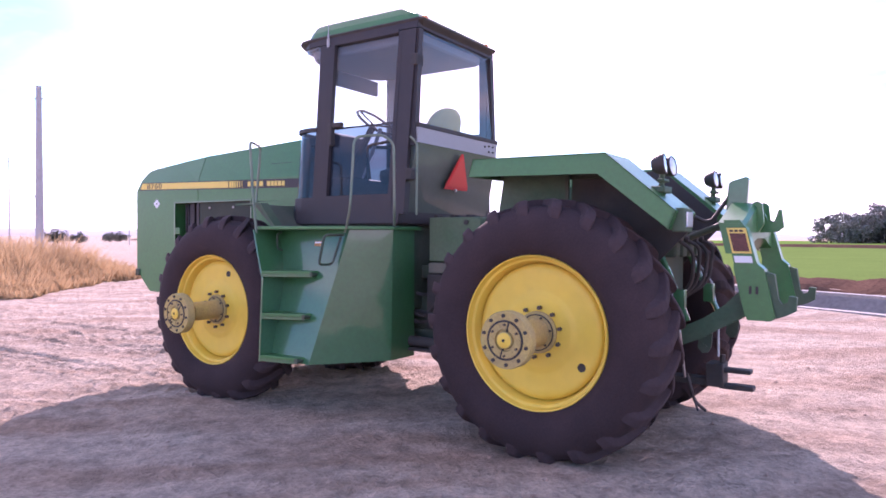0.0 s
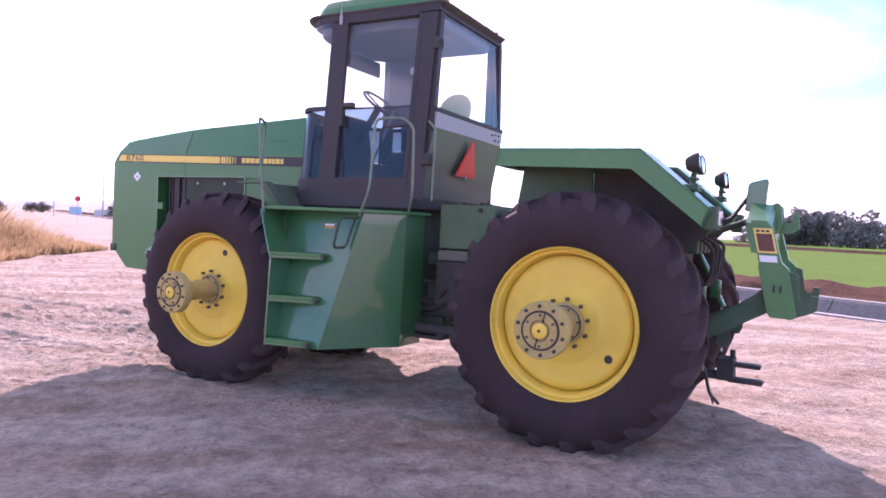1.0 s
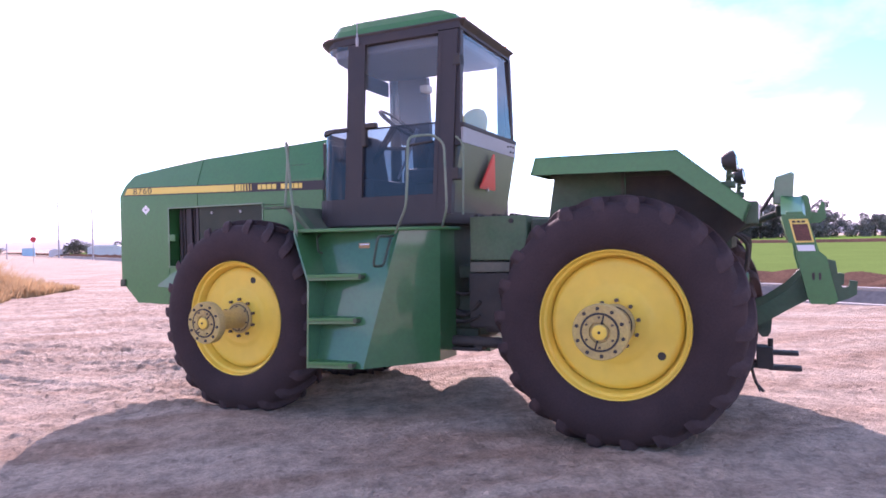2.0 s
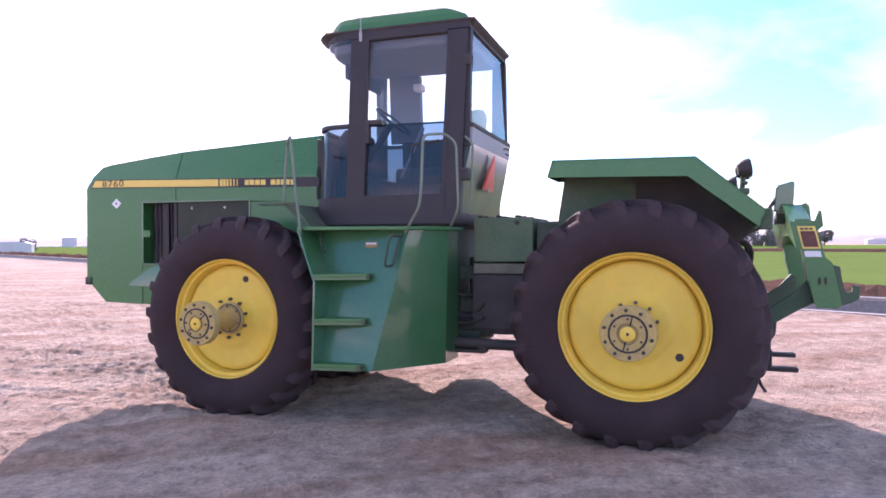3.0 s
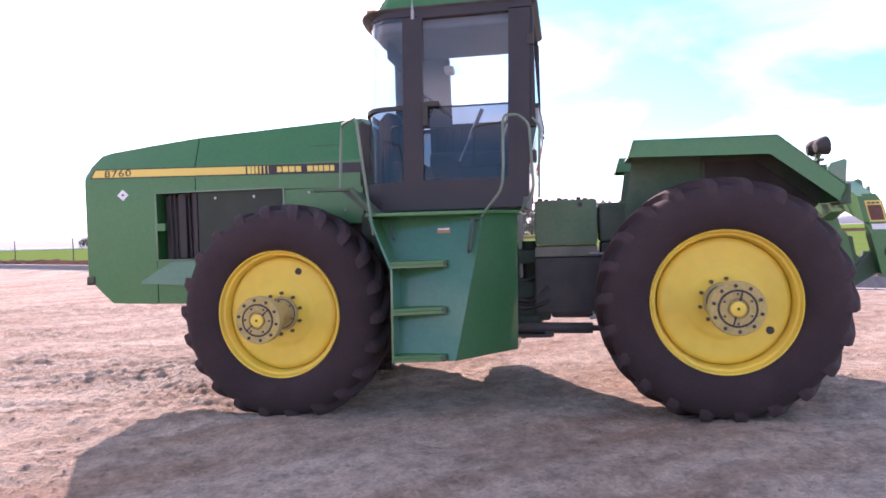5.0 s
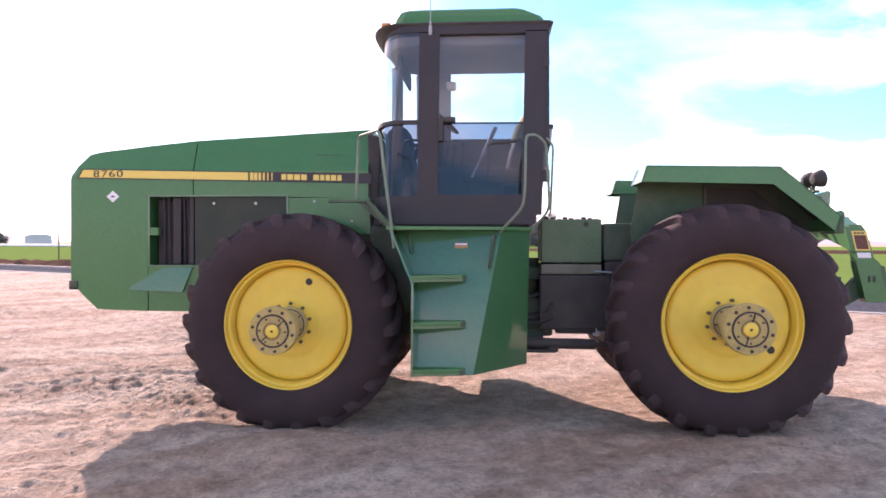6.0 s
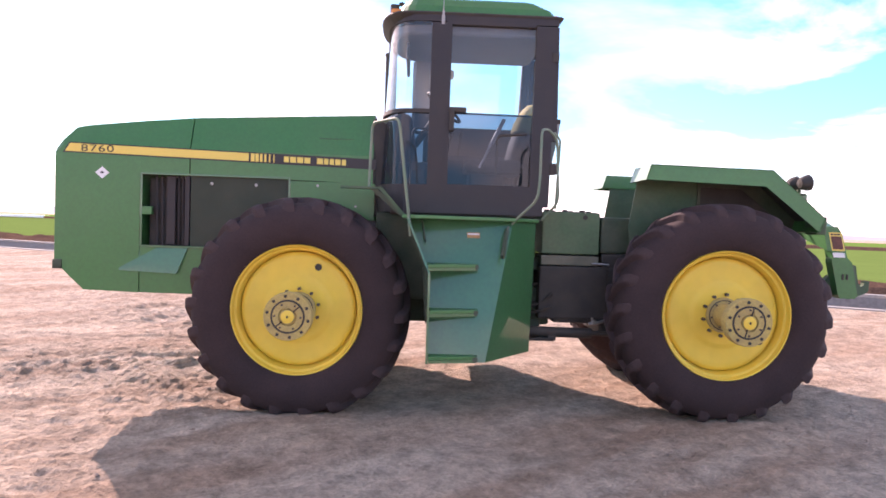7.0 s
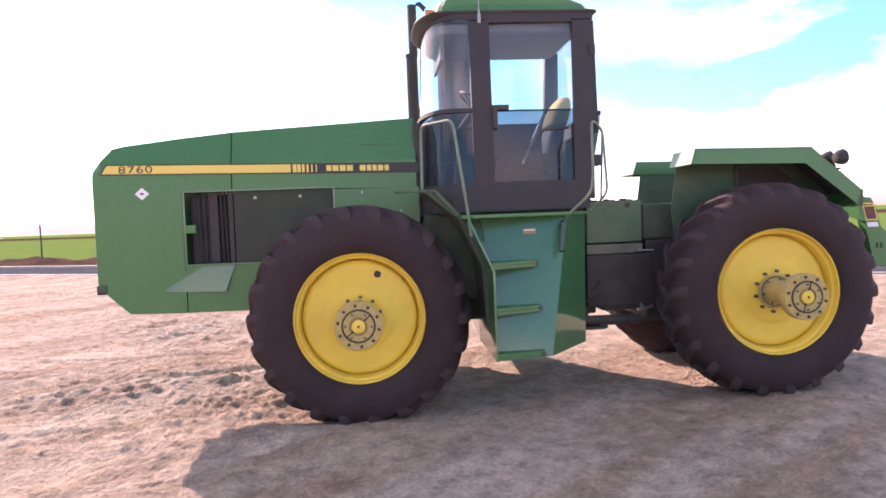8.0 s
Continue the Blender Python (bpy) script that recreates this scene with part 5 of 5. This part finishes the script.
for s in (1, -1):
    b = BM()
    y = s * 0.512
    prism(b, [(hx(1.1) - 0.12, 1.02), (hx(1.1) - 0.245, 1.07), (hx(1.1) - 0.295, 1.10), (hx(1.1) - 0.30, 1.19), (hx(1.1) - 0.255, 1.195), (hx(1.1) - 0.25, 1.15), (hx(1.1) - 0.215, 1.135), (hx(1.1) - 0.19, 1.17), (hx(1.1) - 0.17, 1.33), (hx(1.1) - 0.10, 1.35)], y - 0.028, y + 0.028, bevel=0.004)
    rear_part("lower_hook", b, GREEN_MID, coupler, "green lower hook")
    b = BM()
    prism(b, [(-1.265, 1.06), (-1.265, 1.22), (-1.22, 1.235), (-1.12, 1.11), (-0.972, 1.005), (-0.62, 0.84), (-0.30, 0.72), (-0.32, 0.62), (-0.62, 0.72), (-0.972, 0.88), (-1.12, 0.975)], s * 0.44 - 0.035, s * 0.44 + 0.035, bevel=0.008)
    rear_part("lower_link", b, GREEN_MID, tractor, "green lower hitch arm")
    b = BM()
    prism(b, [(-1.02, 0.93), (-0.93, 0.89), (-0.92, 0.80), (-0.95, 0.765), (-0.99, 0.77), (-1.01, 0.81)], s * 0.44 - 0.045, s * 0.44 - 0.03)
    disc(b, (-0.963, s * 0.44 - 0.028, 0.81), 0.018, (0, -1, 0), 0.03, 10)
    rear_part("link_lug", b, GREEN_DARK, tractor, "dark lug plate under the hitch arm")
    b = BM()
    rod(b, [(-0.62, s * 0.36, 1.50), (-0.80, s * 0.42, 1.12), (-0.86, s * 0.44, 0.98)], 0.022, 8); box(b, (-0.84, s * 0.42 - 0.03, 1.05), (-0.76, s * 0.42 + 0.03, 1.20), 0.01)
    rear_part("lift_rod", b, GREEN_DUSTY, tractor, "dusty lift rod", True)
    b = BM()
    rod(b, [(-0.60, s * 0.60, 1.45), (-0.78, s * 0.58, 1.20), (-0.84, s * 0.56, 0.92), (-0.86, s * 0.5, 0.6)], 0.010, 6)
    rear_part("lift_chain", b, STEEL, tractor, "pale hanging chain")
b = BM()
rod(b, bend([(-0.55, 0.0, 1.46), (-0.80, 0.0, 1.585), (-1.10, 0.02, 1.70)], 0.06), 0.026, 10)
box(b, (-1.12, -0.05, 1.66), (-1.05, 0.06, 1.745), 0.015)
rear_part("top_link", b, GREEN_DARK, tractor, "dark top link of the hitch", True)
b = BM()
rod(b, bend([(-0.62, 0.10, 1.56), (-0.78, 0.11, 1.74), (-0.92, 0.10, 1.66), (-1.02, 0.07, 1.82), (-1.06, 0.06, 1.88)], 0.09, 6), 0.015, 8)
rear_part("hitch_hose", b, BLACK, tractor, "black hose looping up to the hitch", True)
for k, y in enumerate((-0.30, -0.12, 0.12, 0.30)):
    b = BM()
    rod(b, bend([(-0.74, y, 1.55), (-0.86, y, 1.50 - 0.03 * (k % 2)), (-0.84, y * 0.8, 1.22), (-0.62, y * 0.6, 1.06)], 0.10, 5), 0.014, 8)
    disc(b, (-0.73, y, 1.55), 0.026, (-1, 0, 0), 0.05, 10)
    rear_part("remote_hose", b, BLACK, tractor, "black hydraulic hose on its coupler", True)
# warning plate on the near upright
def plate(name, x0, x1, z0, z1, y, mat, label="", parent=None):
    b = BM()
    sh = LEAN_H
    p = [(hx(z0) - x0, z0), (hx(z1) - x0, z1), (hx(z1) - x1, z1), (hx(z0) - x1, z0)]
    prism(b, p, y - 0.002, y)
    return rear_part(name, b, mat, coupler, label)


plate("warning_plate", 0.006, 0.126, 1.462, 1.628, 0.5685, STRIPE, "yellow-edged warning plate with a dark picture")
plate("warning_picture", 0.018, 0.114, 1.475, 1.592, 0.571, DECAL_PIC, "dark red-brown picture panel")
for k in range(3):
    plate("warning_text_bar", 0.022 + 0.03 * k, 0.044 + 0.03 * k, 1.602, 1.616, 0.571, DECAL_DARK)
plate("white_label", 0.010, 0.118, 1.402, 1.445, 0.5695, WHITE, "white label strip")
for k in range(2):
    b = BM()
    box(b, (hx(1.25) - 0.075 - 0.04 * k, 0.566, 1.20), (hx(1.25) - 0.060 - 0.04 * k, 0.572, 1.25))
    rear_part("slot", b, BLACK, coupler)
# drawbar and clevis
b = BM()
box(b, (-1.00, -0.07, 0.47), (0.3, 0.07, 0.52), 0.008); box(b, (-1.02, -0.09, 0.47), (-0.90, 0.09, 0.64), 0.01)
box(b, (-1.22, -0.05, 0.455), (-0.98, 0.05, 0.492), 0.012); box(b, (-1.20, -0.05, 0.575), (-0.98, 0.05, 0.608), 0.012)
rod(b, [(-1.0, 0, 0.60), (-1.0, 0, 0.70)], 0.02, 8)
rear_part("drawbar", b, BLACK, tractor, "dark drawbar with an open clevis")
b = BM()
rod(b, bend([(-0.86, 0.45, 0.62), (-0.90, 0.40, 0.42), (-0.95, 0.30, 0.34)], 0.05), 0.012, 6); rod(b, [(-0.86, 0.40, 0.56), (-0.93, 0.42, 0.36)], 0.008, 6)
rear_part("hanging_hose", b, BLACK, tractor, "short hanging black hoses", True)


# ---------------------------------------------------------------- surroundings
def at(az, dist):
    return dist * math.sin(radians(az)), dist * math.cos(radians(az))


# pale grey leaf colour has the distant air haze mixed in
LEAF = material("tree_leaf_hazed", (0.25, 0.25, 0.235), 0.9, shine=0.1, vary=0.3, scale=0.6, fine=4, bump=0)
LEAF_GREY = material("scrub_leaf", (0.10, 0.105, 0.075), 0.8, vary=0.3, scale=0.6, fine=4, bump=0)
BARK = material("tree_bark", (0.11, 0.085, 0.07), 0.9, vary=0.3, scale=2, fine=16, bump=0.4)
STRAW = material("dry_grass", (0.54, 0.37, 0.20), 0.9, vary=0.25, scale=0.5, fine=3, bump=0)
sn, sl = STRAW.node_tree.nodes, STRAW.node_tree.links
thin, both = sn.new("ShaderNodeBsdfTranslucent"), sn.new("ShaderNodeMixShader")
both.inputs[0].default_value = 0.45
sl.new(sn["Principled BSDF"].inputs["Base Color"].links[0].from_socket, thin.inputs[0])
sl.new(sn["Principled BSDF"].outputs[0], both.inputs[1]); sl.new(thin.outputs[0], both.inputs[2])
sl.new(both.outputs[0], sn["Material Output"].inputs[0])
WOODPOLE = material("weathered_pole", (0.40, 0.39, 0.40), 0.9, vary=0.2, scale=2, fine=20, bump=0.3)
HILL = material("hazy_hill", (0.34, 0.35, 0.40), 1.0, vary=0.08, scale=0.004, fine=0.02, bump=0)
SHED = material("pale_sheet_metal", (0.62, 0.63, 0.65), 0.5, vary=0.1, scale=0.5, fine=5, bump=0.1)
FARWALL = material("hazy_far_wall", (0.60, 0.60, 0.63), 0.9, vary=0.08, scale=0.2, fine=1, bump=0)
SHED_BLUE = material("blue_sheet", (0.30, 0.55, 0.70), 0.5, vary=0.1, scale=0.5, fine=5, bump=0.1)
SIGN_RED = material("sign_red", (0.45, 0.03, 0.04), 0.5, vary=0.05, scale=3, fine=30, bump=0.02)


def build_tree(height, spread, seed, leaves, leaf, mat=None, trunk=0.28):
    r = np.random.default_rng(seed)
    t = new("tree")
    b = BM()
    rod(b, [(0, 0, 0), (0.1, 0.05, height * 0.18), (-0.05, 0.1, height * 0.42), (0.1, 0, height * 0.75)], trunk * height / 9, 8, trunk * 0.2)
    tips = []
    for k in range(9):
        a, z = 2.4 * k, height * (0.08 + 0.055 * k)
        tip = Vector((spread * (0.55 + 0.4 * r.random()) * math.cos(a), spread * (0.55 + 0.4 * r.random()) * math.sin(a), z + height * (0.12 + 0.2 * r.random())))
        rod(b, [(0, 0, z), tip * 0.5 + Vector((0, 0, z * 0.55)), tip], 0.09 * height / 9, 5, 0.02)
        tips.append(tip)
    part("trunk", b, BARK, t, "grey-brown trunk with limbs")
    clumps = [(tip, 0.34 * spread * (0.8 + 0.5 * r.random())) for tip in tips]
    for k in range(16):
        a, q = r.random() * 6.28, math.sqrt(r.random())
        clumps.append((Vector((spread * 0.85 * q * math.cos(a), spread * 0.85 * q * math.sin(a), height * (0.07 + 0.85 * r.random() * (1.1 - 0.6 * q)))), spread * (0.22 + 0.2 * r.random())))
    V, F = [], []
    for _ in range(leaves):
        c, rad = clumps[int(r.random() * len(clumps))]
        d = r.normal(size=3); d = d / np.linalg.norm(d) * rad * (0.55 + 0.5 * r.random())
        p = np.array(c) + d * np.array([1, 1, 0.75])
        if p[2] < height * 0.03:
            continue
        u_, v_ = r.normal(size=3), r.normal(size=3)
        u_ = u_ / np.linalg.norm(u_) * leaf * (0.6 + 0.8 * r.random()); v_ = v_ / np.linalg.norm(v_) * leaf * (0.4 + 0.5 * r.random())
        k = len(V)
        V += [tuple(p - u_), tuple(p + v_), tuple(p + u_), tuple(p - v_)]
        F.append((k, k + 1, k + 2, k + 3))
    mesh = bpy.data.meshes.new("crown")
    mesh.from_pydata(V, [], F)
    mesh.materials.append(mat or LEAF)
    crown = new("crown", mesh)
    crown.parent = t
    return tagged(t, "dark leafy tree beyond the green field", "tree", "trees beyond the field")


kinds = [build_tree(9.0, 4.6, 11, 5200, 0.26), build_tree(8.0, 4.2, 12, 4600, 0.25), build_tree(10.0, 4.0, 13, 5000, 0.26)]
places = []
r_ = random.Random(7)
az = 29.6
while az < 38.4:
    places.append((az, 190 + r_.uniform(-12, 14), r_.uniform(0.85, 1.3)))
    az += r_.uniform(0.4, 1.5)
places += [(39.2, 192, 0.62), (40.4, 196, 0.85), (41.3, 200, 0.8), (42.4, 205, 0.7), (43.4, 215, 0.62), (15.2, 205, 0.5), (16.1, 200, 0.55), (17.0, 205, 0.5), (18.0, 210, 0.48)]
used = set()
for i, (a, d, s) in enumerate(places):
    k = kinds[i % 3]
    x, y = at(a, d)
    m = pose(x, y, 0.2, 0, 0, r_.uniform(0, 360)) @ Matrix.Diagonal((s * r_.uniform(0.9, 1.5), s, s * r_.uniform(0.75, 1.1), 1))
    if i % 3 not in used:
        used.add(i % 3)
        k.matrix_basis = m
    else:
        c = copy_thing(k, Matrix())
        c.matrix_basis = m
# scattered scrub on the other side
bush = build_tree(3.2, 2.6, 21, 2600, 0.15, LEAF_GREY, 0.14)
tagged(bush, "grey-green desert bush by the far road", "bush", "bushes by the road")
spots = [(-29.2, 150, 0.85), (-27.7, 160, 0.7), (-25.6, 190, 0.75), (-24.9, 195, 0.8), (-19.9, 150, 1.0), (-17.2, 150, 0.8), (-4.4, 260, 1.5)]
for i, (a, d, s) in enumerate(spots):
    x, y = at(a, d)
    m = pose(x, y, 0, 0, 0, 70 * i) @ Matrix.Diagonal((s, s, s, 1))
    if i == 0:
        bush.matrix_basis = m
    else:
        c = copy_thing(bush, Matrix())
        c.matrix_basis = m


# dry grass mounds
def dry_grass():
    r = np.random.default_rng(5)
    V, F = [], []
    def inside(x, y):
        edge = -11.15 + 0.6 * float(value_noise(np.array(y * 0.8), np.array(3.0)))
        return x < edge and y > 18.2 + 0.8 * float(value_noise(np.array(x * 0.7), np.array(9.0))) and y < 28
    n = 0
    while n < 30000:
        q = r.random() ** 1.5
        x, y = -10.8 - 14 * q, 18 + 10.5 * r.random()
        if not inside(x, y):
            continue
        n += 1
        depth = min(1, (-10.85 - x) / 3.2) * min(1, (y - 17.8) / 1.2) * min(1, (28.3 - y) / 3)
        h = (0.16 + 1.15 * depth) * (0.55 + 0.6 * r.random()) * (0.75 + 0.7 * float(value_noise(np.array(x * 0.6), np.array(y * 0.6)) + 0.5))
        z = float(ground_height(x, y))
        a = r.random() * 6.28
        w = 0.010 + 0.016 * r.random()
        lx, ly = 0.35 * h * r.normal(), 0.35 * h * r.normal()
        c, s = math.cos(a) * w, math.sin(a) * w
        k = len(V)
        V += [(x - c, y - s, z - 0.02), (x + c, y + s, z - 0.02), (x + lx * 0.4 + c * 0.7, y + ly * 0.4 + s * 0.7, z + h * 0.6), (x + lx * 0.4 - c * 0.7, y + ly * 0.4 - s * 0.7, z + h * 0.6), (x + lx, y + ly, z + h)]
        F += [(k, k + 1, k + 2, k + 3), (k + 3, k + 2, k + 4)]
    mesh = bpy.data.meshes.new("dry_grass")
    mesh.from_pydata(V, [], F)
    mesh.materials.append(STRAW)
    return tagged(new("dry_grass", mesh), "tall dry golden grass beside the dirt road", "grass", kind="stuff")


dry_grass()

# far poles, sign, sheds
def pole(x, y, h, r0, r1, label, arms=()):
    t = new("utility_pole")
    t.location = (x, y, 0)
    b = BM()
    rod(b, [(0, 0, -0.2), (0, 0, h * 0.5), (0, 0, h)], r0, 12, r1)
    part("shaft", b, WOODPOLE, t)
    for z, l in arms:
        b = BM()
        box(b, (-l, -0.06, z - 0.06), (l, 0.06, z + 0.06), 0.01)
        part("cross_arm", b, WOODPOLE, t)
    tagged(t, label, "pole", "poles along the road")


x, y = at(-30.12, 70); pole(x, y, 14.6, 0.36, 0.22, "tall thick grey utility pole behind dry grass", ((13.5, 0.35), (5.0, 0.4)))
x, y = at(-32.0, 150); pole(x, y, 16.0, 0.14, 0.09, "thin distant utility pole", ((15.2, 0.9),))
x, y = at(-21.15, 120); pole(x, y, 8.6, 0.12, 0.08, "thin distant utility pole")
x, y = at(-19.1, 95); pole(x, y, 6.3, 0.10, 0.08, "thin distant utility pole")
x, y = at(-24.3, 130); pole(x, y, 2.6, 0.09, 0.08, "short brown wooden post")
for k, (x, y) in enumerate(((-3.7, 56.0), (1.2, 45.5), (-9.0, 66), (-15, 78))):
    t = new("fence_post")
    t.location = (x, y, 0)
    b = BM()
    rod(b, [(0, 0, -0.1), (0.02, 0, 1.1), (0, 0, 2.1)], 0.045, 8, 0.036)
    part("shaft", b, BARK, t)
    tagged(t, "thin weathered post at the field edge", "post", "posts at the field edge")

x, y = at(-22.9, 90)
sign = new("stop_sign")
sign.matrix_basis = pose(x, y, 0, 0, 0, 23)
b = BM()
rod(b, [(0, 0, -0.1), (0, 0, 2.9)], 0.035, 8)
part("post", b, STEEL, sign)
b = BM()
prism(b, [(0.33 * math.cos(radians(22.5 + 45 * k)), 2.62 + 0.33 * math.sin(radians(22.5 + 45 * k))) for k in range(8)], -0.045, -0.03)
part("face", b, SIGN_RED, sign, "red eight-sided face")
tagged(sign, "small red eight-sided road sign on a post", "sign")


def shed(az_, dist, l, w, h, roof, mat, label, turn_):
    x, y = at(az_, dist)
    t = new("shed")
    t.matrix_basis = pose(x, y, 0, 0, 0, turn_)
    b = BM()
    box(b, (-l / 2, -w / 2, 0), (l / 2, w / 2, h), 0.03)
    part("wall", b, mat, t)
    b = BM()
    prism(b, [(-l / 2 - 0.1, h + 0.01), (l / 2 + 0.1, h + 0.01), (l * 0.3, h + roof), (-l * 0.3, h + roof)], -w / 2 - 0.1, w / 2 + 0.1)
    part("roof", b, SHED, t, "pale roof")
    tagged(t, label, "shed", "far sheds")


shed(-22.85, 180, 2.5, 2.0, 1.7, 0.15, SHED_BLUE, "small light blue shed by the far road", 20)
shed(-21.05, 155, 3.3, 2.0, 1.15, 0.3, SHED, "low white trailer by the far road", 20)
shed(-17.9, 140, 6.0, 4.0, 1.6, 0.4, SHED, "low pale shed far off", 10)
shed(-13.9, 420, 7.0, 6.0, 5.0, 0.4, FARWALL, "distant grey block building", 12)
shed(-1.5, 420, 12.0, 8.0, 4.5, 1.0, FARWALL, "distant low farm building", 0)
shed(47.5, 500, 22.0, 14, 2.6, 1.2, FARWALL, "long distant pale farm building", -40)
shed(54.5, 520, 34.0, 14, 3.4, 1.4, FARWALL, "long distant pale farm building", -50)
shed(64.0, 500, 20.0, 14, 5.0, 1.2, FARWALL, "long distant pale farm building", -60)


def hills(az0, az1, dist, low, high, seed):
    b = BM()
    prev = []
    n = 160
    rings = []
    for i in range(n + 1):
        a = az0 + (az1 - az0) * i / n
        h = low + (high - low) * (0.5 + noise.fractal(Vector((a * 0.11, seed, 0)), 1.0, 2.0, 5)) * math.sin(math.pi * i / n) ** 0.4
        x, y = at(a, dist)
        x2, y2 = at(a, dist + 500)
        rings.append([(x, y, -5), (x * 1.05, y * 1.05, max(1, h * 0.6)), (x2, y2, max(2, h)), (x2 * 1.1, y2 * 1.1, -5)])
    return link("hills", loft(b, rings, close=False), HILL, smooth=True)


tagged(hills(-50, 75, 2600, 8, 52, 4.2), "low hazy blue hills on the horizon", "hills", kind="structure")


def pebbles(count=650):
    """Small clods and stones lying loose on the yard, joined."""
    r = random.Random(11)
    verts, faces = [], []
    base = [(0, 0, 1)] + [(math.cos(a), math.sin(a), 0.25) for a in (0, 1.26, 2.51, 3.77, 5.03)] + [(0, 0, -0.5)]
    tris = [(0, k, k % 5 + 1) for k in range(1, 6)] + [(6, k % 5 + 1, k) for k in range(1, 6)]
    for _ in range(count):
        x, y = r.uniform(-7.5, 7.0), r.uniform(0.8, 14)
        if x * ED.x + y * ED.y > 12.5:
            continue
        z = float(ground_height(x, y))
        size = 0.007 + 0.017 * r.random() ** 3
        turn = r.uniform(0, 6.28)
        k = len(verts)
        for px, py, pz in base:
            j = r.uniform(0.7, 1.3) * size
            c, s = math.cos(turn), math.sin(turn)
            verts.append((x + j * (px * c - py * s), y + 0.8 * j * (px * s + py * c), z + 0.7 * j * pz))
        faces += [tuple(k + i for i in t) for t in tris]
    mesh = bpy.data.meshes.new("pebbles")
    mesh.from_pydata(verts, [], faces)
    mesh.materials.append(CLOD)
    return tagged(new("pebbles", mesh), "small pale clods and stones loose on the dirt", "pebbles", kind="stuff")


CLOD = material("pale_clod", (0.40, 0.29, 0.23), 0.95, shine=0.1, vary=0.25, scale=3, fine=60, bump=0.4)
pebbles()
